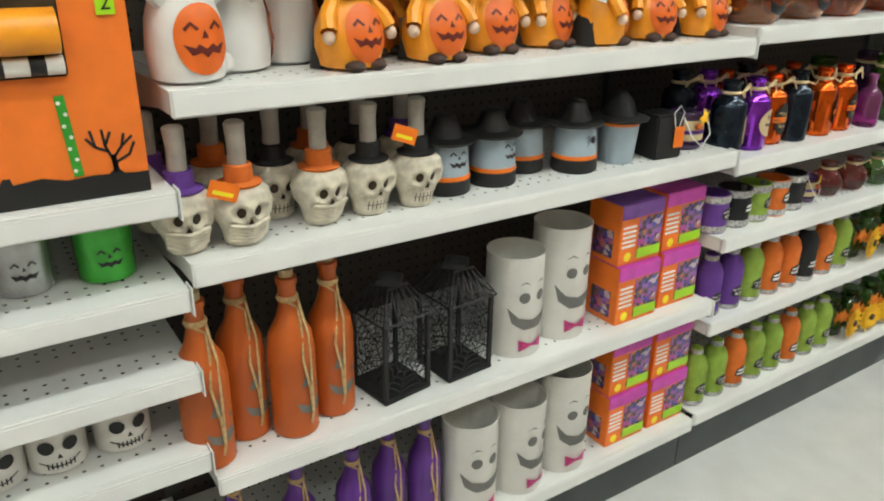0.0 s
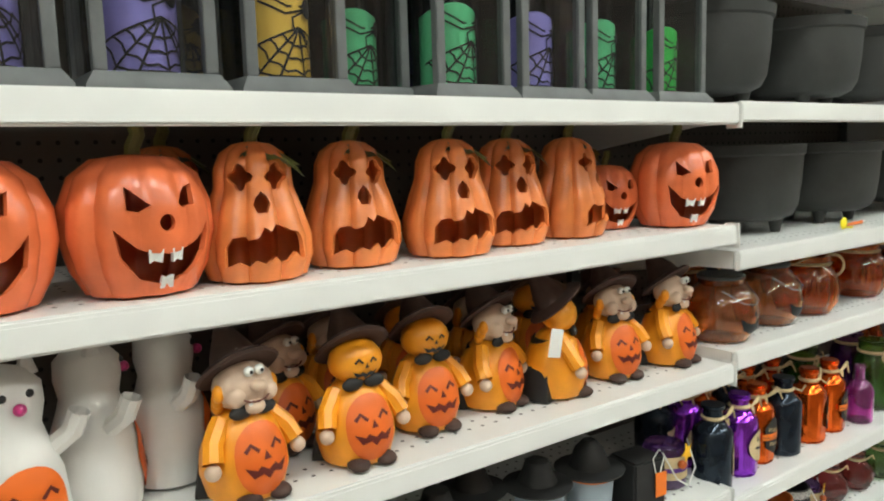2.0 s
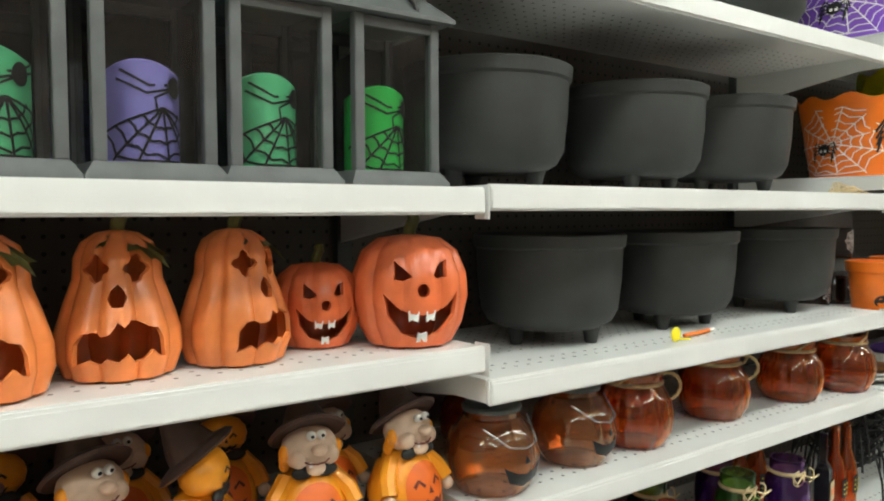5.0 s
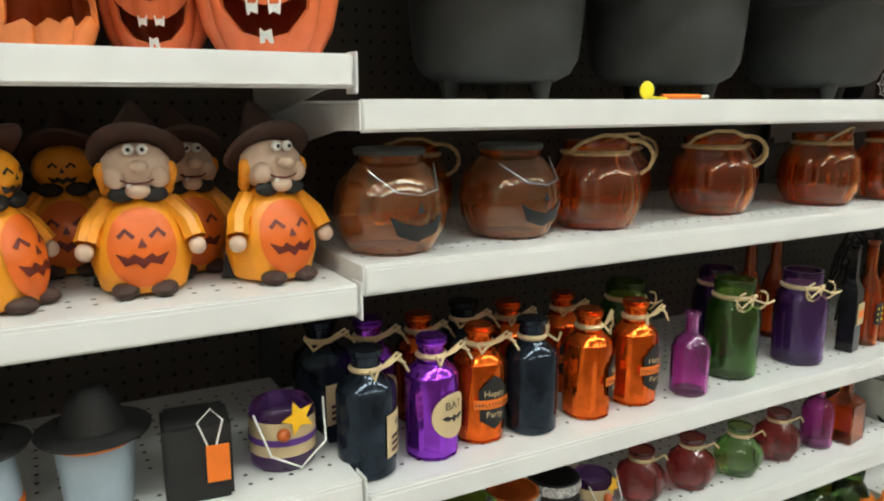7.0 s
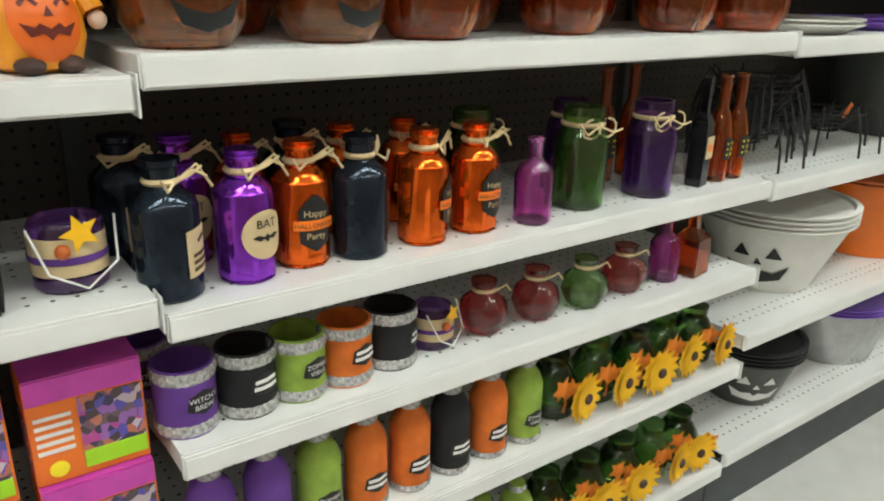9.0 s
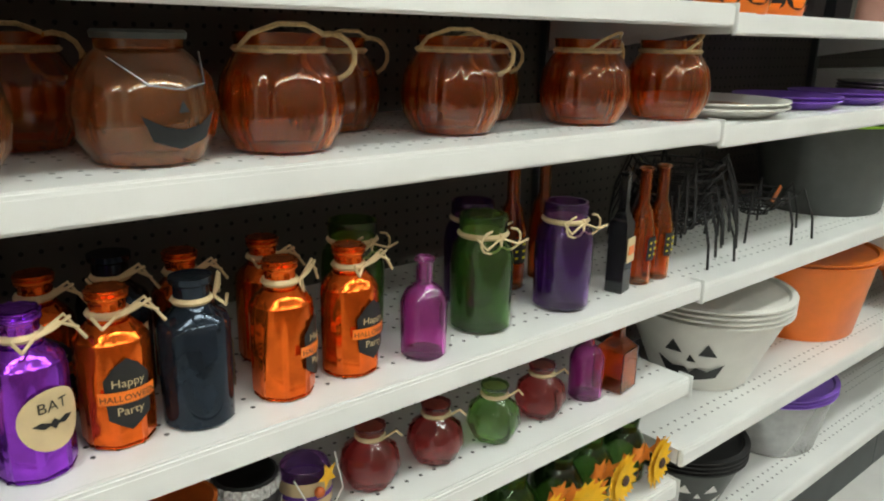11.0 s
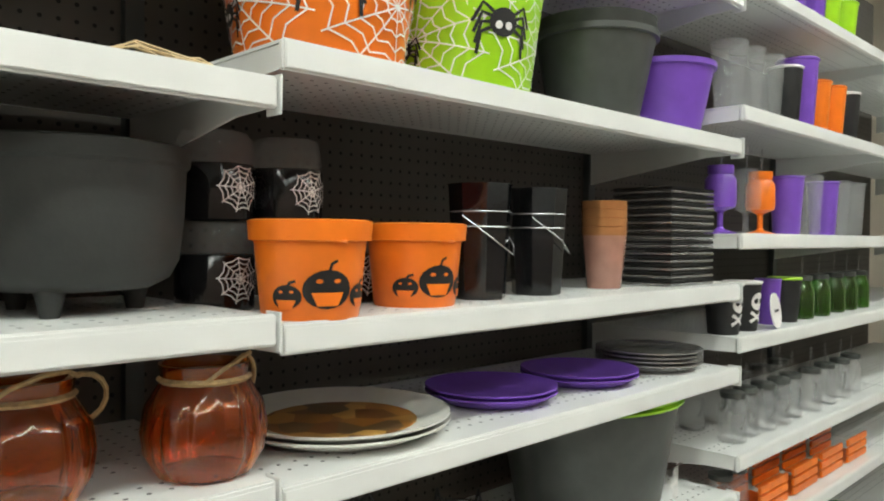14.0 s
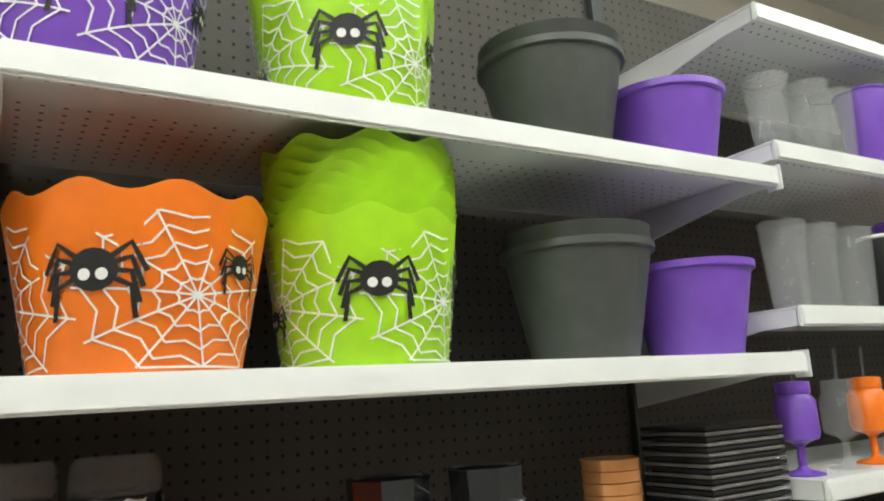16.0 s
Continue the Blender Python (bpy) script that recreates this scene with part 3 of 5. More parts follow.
def skull(band, masked):
    p = thing("skull_candle", "cream resin skull candle holder with a hat band", "skull", "skull candles")
    prof = [(0.021, 0), (0.027, 0.005), (0.029, 0.02), (0.033, 0.032), (0.041, 0.045), (0.0445, 0.062), (0.040, 0.08), (0.028, 0.091), (0.006, 0.096)]
    bm = lathe(fine(prof), 44, lambda a, z: 1 + 0.05 * math.cos(2 * a + math.pi))
    for v in bm.verts:
        a = math.atan2(v.co.x, -v.co.y)
        u, z = a * 0.041, v.co.z
        push = sum(d * math.exp(-(((u - cu) / w) ** 2 + ((z - cz) / h) ** 2) ** 2) for cu, cz, w, h, d in ((-0.0165, 0.055, 0.011, 0.0105, 0.014), (0.0165, 0.055, 0.011, 0.0105, 0.014), (0, 0.041, 0.0055, 0.008, 0.009), (-0.029, 0.033, 0.008, 0.009, 0.007), (0.029, 0.033, 0.008, 0.009, 0.007)))
        q = Vector((v.co.x, v.co.y, 0))
        v.co -= q.normalized() * min(push, q.length * 0.8)
    part("cranium", bm, BONE, p)
    f = wrap(prof, None, 0.0035)
    deep = wrap(prof, None, -0.0095)
    # Dark patches paint shade into the pressed-in eye and nose hollows.
    bm = bmesh.new()
    for u in (-0.0165, 0.0165):
        patch(disc(u, 0.055, 0.0085, 0.008, 12), deep, 0.006, bm)
    patch([(-0.005, 0.037), (0.005, 0.037), (0, 0.047)], wrap(prof, None, -0.0035), 0.006, bm)
    part("socket", bm, HOLE_SHADE, p, "painted shade in the eye and nose hollows")
    if masked:
        for k in range(5):
            part("finger", tube([f(-0.03, 0.014 + k * 0.006), f(0, 0.010 + k * 0.006), f(0.03, 0.016 + k * 0.006)], 0.0035, 6), BONE, p)
    else:
        part("teeth", stroke([[(-0.018 + 0.006 * k, 0.014), (-0.018 + 0.006 * k, 0.03)] for k in range(7)] + [[(-0.02, 0.022), (0.02, 0.022)]], f, 0.0012), HOLE_SHADE, p, "dark gaps of teeth")
    part("hat_brim", lathe([(0.032, 0.09), (0.033, 0.093), (0.022, 0.096)], 20), band, p)
    part("hat_crown", lathe([(0.021, 0.093), (0.02, 0.118), (0.018, 0.12)], 20), band, p)
    part("candle", lathe([(0.0135, 0.118), (0.013, 0.15), (0.0145, 0.178), (0.011, 0.181)], 14, lambda a, z: 1 + 0.06 * math.cos(5 * a + z * 80)), CANDLE, p, "dripping grey candle")
    return p


Z = LEVELS[0][4]
SK = [skull(CLOTHP, True), skull(CLOTHO, True), skull(BLACK, False)]
for x, y, k, t in ((0.016, 0.06, 0, -4), (0.1, 0.05, 1, 4), (0.186, 0.135, 2, 0), (0.238, 0.07, 1, 8), (0.328, 0.07, 2, 4), (0.418, 0.066, 2, 2), (0.0, 0.17, 0, 0), (0.1, 0.18, 1, 0), (0.28, 0.2, 1, 0), (0.37, 0.19, 2, 0), (0.46, 0.19, 0, 0)):
    place(SK[k], x, y, Z, t, 1.04)
for x, z in ((0.06, 0.085), (0.36, 0.13)):
    tg = thing("price_tag", "small orange cardboard price tag hanging on a skull", "tag", "orange tags")
    part("card", box(-0.022, 0.022, 0, 0.0012, 0, 0.026), ORANGE, tg)
    part("print_bar", box(-0.015, 0.015, -0.0012, -0.0002, 0.006, 0.012), YELLOW, tg)
    tg.matrix_basis = pose(x, 0.012, Z + z, 0, 20, -5)


def mug(bat):
    p = thing("hatted_mug", "pale grey-blue ghost mug with a black witch hat lid", "mug", "ghost mugs")
    prof = [(0.046, 0.0), (0.047, 0.03), (0.045, 0.034), (0.043, 0.06), (0.039, 0.095)]
    part("base", lathe([(0.045, 0), (0.0475, 0.004), (0.046, 0.028)], 26), BLACK, p, "black base")
    part("trim", lathe([(0.0465, 0.028), (0.047, 0.031), (0.0455, 0.036)], 26), ORANGE, p, "orange trim")
    part("cup", lathe([(0.045, 0.035), (0.043, 0.06), (0.039, 0.096)], 26), FROST, p)
    part("hat", lathe([(0.058, 0.094), (0.06, 0.098), (0.034, 0.103), (0.026, 0.12), (0.02, 0.138), (0.012, 0.142)], 26, None, (0, 0.004, 0)), BLACK, p, "black hat lid")
    f = wrap(prof, None, 0.0015)
    bm = bmesh.new()
    if bat:
        patch(disc(0, 0.068, 0.006, 0.008), f, bm=bm)
        stroke([[(0, 0.068), (s * 0.012, 0.07 + k * 0.006), (s * 0.016, 0.064 + k * 0.008)] for s in (-1, 1) for k in (-1, 0, 1)], f, 0.0016, bm)
    else:
        smile(f, 0, 0.068, 0.8, bm)
    part("face_print", bm, INK, p, "black print")
    return p


M1, M2 = mug(False), mug(True)
row(M1, [0.505, 0.612], 0.1, Z, [2, 20])
place(M2, 0.808, 0.088, Z, 12)
place(M1, 0.715, 0.145, Z, 80)
cup = thing("witch_cup", "frosted cup with orange rim and black witch hat", "mug")
part("cup", lathe([(0.032, 0), (0.034, 0.004), (0.04, 0.075)], 26), FROST, cup)
part("rim", lathe([(0.041, 0.075), (0.0425, 0.079), (0.041, 0.083)], 26), ORANGE, cup, "orange rim")
part("hat", lathe([(0.056, 0.084), (0.058, 0.088), (0.034, 0.092), (0.024, 0.12), (0.01, 0.135)], 26), BLACK, cup, "black hat")
place(cup, 0.928, 0.088, Z, 0, 1.08)
bk = thing("lantern_box", "small black box lantern with an orange tag", "lantern")
part("body", box(-0.038, 0.038, -0.035, 0.035, 0, 0.095, 0.004), BLACK, bk)
part("loop", tube([(0.01, -0.037, 0.07), (0.0, -0.04, 0.1), (0.015, -0.04, 0.115), (0.028, -0.04, 0.1), (0.02, -0.038, 0.07)], 0.0012), TOOTH, bk, "white plastic loop")
part("tag", box(0.008, 0.034, -0.04, -0.0385, 0.025, 0.07), ORANGE, bk, "orange price tag")
place(bk, 1.035, 0.07, Z, -6)


def small_jar(name="craft_jar"):
    p = thing(name, "small glass jar with burlap band, leaf and purple ribbon", "jar", "leaf jars")
    part("glass", lathe([(0.034, 0), (0.038, 0.004), (0.038, 0.07), (0.034, 0.076)], 24), PURG, p)
    part("band", lathe([(0.0392, 0.02), (0.0392, 0.062)], 24, caps=False), LABEL, p, "burlap band")
    part("ribbon", lathe([(0.0402, 0.034), (0.0402, 0.042)], 24, caps=False), CLOTHP, p, "purple ribbon")
    bm = bmesh.new()
    patch([(0.022 * (1 if k % 2 else 0.45) * math.cos(math.pi * k / 5), 0.068 + 0.022 * (1 if k % 2 else 0.45) * math.sin(math.pi * k / 5)) for k in range(10)], flat(-0.043), bm=bm)
    part("leaf", bm, SUNF, p, "yellow maple leaf")
    part("berry", ball((-0.02, -0.044, 0.052), 0.008), BOTORG, p, "red berry")
    part("handle", tube([(-0.045, -0.02, 0.075), (-0.035, -0.042, 0.03), (0.0, -0.046, 0.008), (0.035, -0.042, 0.03), (0.045, -0.02, 0.075)], 0.0014), TOOTH, p, "thin white wire")
    return p


SJ = small_jar()
place(SJ, 1.147, 0.095, Z, 10, 1.08)


def bottle(m, label):
    p = thing("bottle", label, "bottle", "painted bottles")
    prof = [(0.036, 0), (0.041, 0.004), (0.042, 0.16), (0.038, 0.195), (0.022, 0.225), (0.0155, 0.25), (0.015, 0.285), (0.018, 0.29), (0.018, 0.3), (0.014, 0.302)]
    part("glass", lathe(prof, 28), m, p)
    part("cork", lathe([(0.012, 0.3), (0.0125, 0.315)], 14), LABEL, p, "cork")
    f = wrap(prof, None, 0.0012)
    bm = bmesh.new()
    patch([(-0.01, 0.105), (0.012, 0.105), (0.002, 0.14)], f, bm=bm)
    patch([(0.024, 0.09), (0.034, 0.09), (0.03, 0.105)], f, bm=bm)
    patch([(-0.02, 0.075), (0.0, 0.065), (0.03, 0.075), (0.034, 0.06), (0.012, 0.045), (-0.012, 0.055)], f, bm=bm)
    part("face_print", bm, SHADOWG, p, "grey jack face")
    part("twine", tube([f(-0.012, 0.262) + Vector((0, -0.003, 0)), f(0.008, 0.245), f(0.004, 0.21), f(-0.006, 0.16) + Vector((0, -0.002, 0)), f(0.004, 0.1) + Vector((0, -0.003, 0)), f(0.008, 0.05) + Vector((0, -0.003, 0))], 0.0024), TWINE, p, "jute twine")
    part("twine", tube([f(0.01, 0.262) + Vector((0, -0.003, 0)), f(0.014, 0.2), f(0.01, 0.14) + Vector((0, -0.002, 0)), f(0.008, 0.05) + Vector((0, -0.004, 0)), f(0.004, 0.03) + Vector((0, -0.003, 0))], 0.0024), TWINE, p, "jute twine")
    part("knot", lathe([(0.0175, 0.258), (0.0195, 0.263), (0.0175, 0.268)], 14), TWINE, p, "twine knot")
    return p


Z = LEVELS[0][5]
BO, BP = bottle(BOTORG, "frosted orange glass bottle with jute twine and jack face"), bottle(BOTPUR, "frosted purple glass bottle with jute twine")
for x, y, t in ((0.012, 0.055, 8), (0.09, 0.1, 10), (0.166, 0.062, 12), (0.25, 0.085, -6)):
    place(BO, x, y, Z, t, 0.98)
for x, y in ((0.05, 0.1), (0.16, 0.07), (0.27, 0.06), (0.36, 0.08), (0.44, 0.07)):
    place(BP, x, y, LEVELS[0][6], 0, 0.85)


def web_lantern():
    p = thing("web_lantern", "black punched-metal lantern with spider web sides", "lantern", "black lanterns")
    part("base", box(-0.056, 0.056, -0.056, 0.056, 0, 0.012, 0.003), BLACK, p)
    for sx in (-1, 1):
        for sy in (-1, 1):
            part("post", box(sx * 0.05 - 0.004, sx * 0.05 + 0.004, sy * 0.05 - 0.004, sy * 0.05 + 0.004, 0.012, 0.165), BLACK, p)
    wl = web(0.0, 0.08, 0.075, 9, 5)
    clip = [[(max(-0.048, min(0.048, a)), max(0.014, min(0.16, b))) for a, b in l] for l in wl]
    for k in range(4):
        r = Matrix.Rotation(k * math.pi / 2, 3, "Z")
        part("web_side", stroke(clip, lambda u, z: r @ Vector((u, -0.051, z)), 0.0022), BLACK, p)
    for k in range(4):
        r = Matrix.Rotation(k * math.pi / 2, 3, "Z")
        sl = lambda u, z: r @ Vector((u * (1 - (z - 0.165) / 0.06 * 0.62), -0.06 + (z - 0.165) / 0.06 * 0.036, z))
        part("roof_side", stroke([[(-0.058, 0.167), (0.058, 0.167)], [(-0.058, 0.222), (0.058, 0.222)], [(-0.058, 0.167), (-0.058, 0.222)], [(0.058, 0.167), (0.058, 0.222)]] + [[(-0.05 + 0.025 * j, 0.17), (-0.037 + 0.025 * j, 0.22)] for j in range(4)] + [[(-0.025 + 0.025 * j, 0.17), (-0.037 + 0.025 * j, 0.22)] for j in range(4)], sl, 0.004), BLACK, p)
    part("cap", lathe([(0.034, 0.224), (0.03, 0.232), (0.01, 0.24)], 4), BLACK, p)
    return p


WL = web_lantern()
row(WL, [0.375, 0.522], 0.085, Z, [8, 4])


def luminary(h, r):
    p = thing("luminary", "white metal luminary can with cut-out smile and pink bow", "luminary", "white luminaries")
    prof = [(r * 0.97, 0), (r, 0.004), (r, h - 0.004), (r * 1.02, h), (r * 0.985, h), (r * 0.97, h - 0.004), (r * 0.96, 0.01)]
    part("can", lathe(prof, 34), ENAM, p)
    f = wrap([(r, 0), (r, h)], None, 0.0015)
    # The can is not cut; grey patches carry the shade of the openings.
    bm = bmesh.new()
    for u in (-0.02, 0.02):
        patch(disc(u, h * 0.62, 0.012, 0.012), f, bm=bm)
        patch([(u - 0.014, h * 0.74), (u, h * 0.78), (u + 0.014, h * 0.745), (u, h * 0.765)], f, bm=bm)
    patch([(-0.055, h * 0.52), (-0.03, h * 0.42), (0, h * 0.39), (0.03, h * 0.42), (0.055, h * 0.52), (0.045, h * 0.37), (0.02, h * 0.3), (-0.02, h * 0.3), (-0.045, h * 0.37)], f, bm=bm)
    part("face_cutout", bm, SHADOWG, p, "grey patches painting the shade in the cut-out face")
    part("bow", patch([(-0.028, h * 0.08), (-0.03, h * 0.2), (-0.004, h * 0.15), (0.004, h * 0.15), (0.03, h * 0.2), (0.028, h * 0.08), (0.004, h * 0.12), (-0.004, h * 0.12)], wrap([(r, 0), (r, h)], None, 0.003)), PINK, p, "glittery pink bow")
    return p


LA, LB = luminary(0.225, 0.06), luminary(0.258, 0.062)
place(LA, 0.672, 0.09, Z, 2)
place(LB, 0.806, 0.1, Z, 0)
ZB = LEVELS[0][6]
row(LA, [0.548, 0.68], 0.065, ZB, [0, 14], 1.02)
place(LB, 0.815, 0.068, ZB, 0)


def carton(w, h, d, top):
    p = thing("carton", "orange printed cardboard light-set carton with photo window", "box", "light cartons")
    part("card", box(-w / 2, w / 2, -d / 2, d / 2, 0, h, 0.0015), BOXO, p)
    part("top_print", box(-w / 2 + 0.001, w / 2 - 0.001, -d / 2 - 0.0015, -d / 2 + 0.001, h * 0.78, h - 0.001), top, p, "violet printed band")
    part("lid_print", box(-w / 2 + 0.001, w / 2 - 0.001, -d / 2, d / 2 - 0.001, h, h + 0.0015), top, p, "violet printed lid")
    part("photo", box(-w * 0.08, w / 2 - 0.003, -d / 2 - 0.0015, -d / 2 + 0.001, h * 0.1, h * 0.76), PHOTO, p, "printed picture of lights")
    part("grass_print", box(-w * 0.08, w / 2 - 0.003, -d / 2 - 0.003, -d / 2 - 0.0016, h * 0.08, h * 0.24), LIME, p, "lime printed strip")
    part("seal", patch(disc(-w * 0.3, h * 0.14, 0.011), flat(-d / 2 - 0.0015)), YELLOW, p, "yellow printed dot")
    for k in range(5):
        part("text_bar", box(-w * 0.45, -w * 0.14, -d / 2 - 0.0012, -d / 2 + 0.0005, h * (0.3 + 0.08 * k), h * (0.335 + 0.08 * k)), WEBW, p, "white line of small print")
    part("side_photo", box(-w / 2 - 0.0015, -w / 2 + 0.001, -d * 0.3, d * 0.3, h * 0.1, h * 0.55), PHOTO, p, "printed picture")
    return p


CA, CB = carton(0.13, 0.14, 0.1, BOXP), carton(0.13, 0.14, 0.1, BOXD)
for x, y, z, c in ((0.985, 0.08, 0, CA), (0.985, 0.09, 0.1425, CB), (1.135, 0.09, 0, CA), (1.135, 0.1, 0.1425, CA)):
    place(c, x, y, Z + z)
for x, y, z, c in ((1.0, 0.08, 0, CA), (1.0, 0.085, 0.1425, CA), (1.145, 0.08, 0, CA), (1.145, 0.085, 0.1425, CA)):
    place(c, x, y, ZB + z)


def house_lantern(k):
    p = thing("lantern", "grey metal house lantern with glass panes and %s LED candle" % ("violet", "yellow", "mint green", "green")[k], "lantern", "candle lanterns")
    w, h = 0.066, 0.205
    part("base", lathe([(w * 1.5, 0), (w * 1.5, 0.006), (w * 1.33, 0.018), (w * 1.3, 0.02)], 4), LANT, p)
    p.children[0].data.transform(Matrix.Rotation(math.pi / 4, 4, "Z"))
    for sx in (-1, 1):
        for sy in (-1, 1):
            part("post", box(sx * 0.054 - 0.0065, sx * 0.054 + 0.0065, sy * 0.054 - 0.0065, sy * 0.054 + 0.0065, 0.02, h, 0.001), LANT, p)
    for yy in (-0.055, 0.055):
        part("rail", box(-0.0474, 0.0474, yy - 0.005, yy + 0.005, h - 0.014, h - 0.002), LANT, p)
        pane = part("pane", box(-0.0474, 0.0474, yy - 0.001, yy + 0.001, 0.021, h - 0.0145), PANE, p, "glass pane")
        pane.visible_shadow = False
    for xx in (-0.055, 0.055):
        pane = part("pane", box(xx - 0.001, xx + 0.001, -0.0474, 0.0474, 0.021, h - 0.003), PANE, p, "glass pane")
        pane.visible_shadow = False
    roof = part("roof", lathe([(w * 1.62, h), (w * 1.62, h + 0.005), (w * 0.62, h + 0.05), (w * 0.5, h + 0.053)], 4), LANT, p)
    roof.data.transform(Matrix.Rotation(math.pi / 4, 4, "Z"))
    part("chimney", lathe([(0.02, h + 0.052), (0.02, h + 0.062), (0.006, h + 0.067)], 16), LANT, p)
    part("latch", tube([(0.012, -0.06, h + 0.03), (0.02, -0.068, h + 0.018), (0.022, -0.068, h + 0.008)], 0.004), BLACK, p, "dark latch")
    bm = lathe(fine([(0.038, 0.021), (0.038, 0.118), (0.034, 0.121), (0.02, 0.118)], 3), 32)
    for v in bm.verts:
        if v.co.z > 0.1:
            v.co.z += 0.006 * math.sin(1.7 * math.atan2(v.co.x, -v.co.y) + 2)
    part("candle", bm, CANDC[k], p, "coloured LED candle")
    fan = [(0.012 + 0.075 * math.cos(a), 0.078 + 0.075 * math.sin(a)) for a in [-2.75 + 0.42 * q for q in range(7)]]
    lines = [[(0.012, 0.078), e] for e in fan]
    for q in (0.3, 0.5, 0.7, 0.92):
        for a, b in zip(fan, fan[1:]):
            pa, pb = [(0.012 + (e[0] - 0.012) * q, 0.078 + (e[1] - 0.078) * q) for e in (a, b)]
            lines.append([pa, ((pa[0] + pb[0]) / 2 * 0.94 + 0.0007, (pa[1] + pb[1]) / 2 * 0.94 + 0.0047), pb])
    lines += [[(0.02, 0.098), (-0.004, 0.092), (-0.034, 0.106)], [(0.02, 0.102), (-0.002, 0.1), (-0.03, 0.115)], [(0.02, 0.096), (0.004, 0.088), (0.006, 0.07)], [(0.028, 0.1), (0.046, 0.104), (0.052, 0.09)], [(0.028, 0.104), (0.046, 0.113), (0.054, 0.108)]]
    on = wrap([(0.038, 0), (0.038, 0.13)], None, 0.0012)
    part("web_print", stroke([[(max(-0.058, min(0.058, u)), max(0.023, min(0.117, z))) for u, z in l] for l in lines], on, 0.0027), INK, p, "black web print")
    part("spider_print", patch(disc(0.026, 0.1, 0.009, 0.0115), wrap([(0.038, 0), (0.038, 0.13)], None, 0.0022)), INK, p, "black spider print")
    return p


HL = [house_lantern(k) for k in range(4)]
Z = LEVELS[0][1]
for x, k in ((0.06, 0), (0.218, 0), (0.379, 1), (0.51, 2), (0.642, 2), (0.792, 0), (0.936, 2), (1.096, 3)):
    place(HL[k], x, 0.088 + (0.05 if x == 0.51 else 0), Z, 0, 1.06 if x != 0.51 else 0.98)
for x, k in ((0.3, 1), (0.715, 0), (1.01, 3)):
    place(HL[k], x, 0.245, Z, 0, 1.03)
for x, k in ((0.47, 0), (0.625, 1), (0.78, 1), (0.935, 2), (1.09, 0)):
    place(HL[k], x, 0.085, LEVELS[0][0], 0, 1.03)

for x, y, z, t in ((0.772, 0.0, 1.878, 38), (0.955, 0.012, 1.862, -30)):
    card = thing("price_tag", "white paper price tag stuck out from a lantern roof", "tag", "paper tags")
    part("card", box(-0.03, 0.03, -0.0006, 0.0006, -0.008, 0.012), TOOTH, card)
    card.matrix_basis = pose(x, y, z, 62, t, 18)

# ---- bay at the start: orange display, cups ----
dsp = thing("display_box", "orange cardboard counter display with night scene print", "display box")
part("card", box(-0.36, 0, 0.0, 0.2, 0, 0.36, 0.002), BOXO, dsp)
part("ground_print", box(-0.359, -0.001, -0.002, 0.001, 0.001, 0.028), INK, dsp, "black printed ground")
trunk = [[(-0.04, 0.028), (-0.043, 0.05), (-0.05, 0.068), (-0.052, 0.09)], [(-0.043, 0.05), (-0.03, 0.066), (-0.026, 0.082)], [(-0.041, 0.044), (-0.022, 0.054), (-0.014, 0.07)], [(-0.046, 0.06), (-0.062, 0.068), (-0.072, 0.08)], [(-0.03, 0.066), (-0.016, 0.078)], [(-0.05, 0.068), (-0.042, 0.086)], [(-0.062, 0.068), (-0.066, 0.09)]]
part("tree_print", stroke(trunk, flat(-0.0015), 0.0035), INK, dsp, "black bare tree print")
part("trunk_print", patch([(-0.056, 0.026), (-0.044, 0.036), (-0.045, 0.056), (-0.039, 0.056), (-0.037, 0.036), (-0.028, 0.026)], flat(-0.0015)), INK, dsp, "black tree trunk print")
part("strip_print", stroke([[(-0.086, 0.033), (-0.094, 0.137)]], flat(-0.0015), 0.012), GREENC, dsp, "green and white straw print")
for q in range(7):
    part("dot_print", patch(disc(-0.0868 - 0.0011 * q + (0.0025 if q % 2 else -0.0025), 0.041 + 0.0145 * q, 0.0026, n=8), flat(-0.0026), 0.004), TOOTH, dsp, "white dot")
part("graves_print", patch([(-0.2, 0.025), (-0.2, 0.034), (-0.176, 0.036), (-0.172, 0.042), (-0.164, 0.042), (-0.162, 0.033), (-0.13, 0.037), (-0.1, 0.03), (-0.07, 0.032), (-0.03, 0.03), (-0.001, 0.026)], flat(-0.0028)), INK, dsp, "black printed graveyard outline")
# The card stays closed; a dark slab gives the opening its shade.
part("window", box(-0.34, -0.078, -0.003, 0.001, 0.16, 0.3, 0.002), HOLE_SHADE, dsp, "dark slab painting the shade in the display window")
part("tube", tube([(-0.33, -0.012, 0.215), (-0.084, -0.012, 0.215)], 0.027, 16), COAT, dsp, "orange paper roll")
part("tube", tube([(-0.33, -0.008, 0.175), (-0.082, -0.008, 0.175)], 0.0115, 14), TOOTH, dsp, "white paper roll")
for q in range(5):
    part("roll_print", tube([(-0.3 + 0.045 * q, -0.0082, 0.175), (-0.282 + 0.045 * q, -0.0082, 0.175)], 0.0122, 14), INK, dsp, "black skull print")
part("price_flash", box(-0.036, -0.014, -0.003, -0.001, 0.23, 0.262), LIME, dsp, "green price flash")
part("numeral", lettering("2", 0.026, flat(-0.004), -0.025, 0.236), INK, dsp, "black numeral two")
dsp.location = (-0.03, 0.02, LEVELS[-1][0])


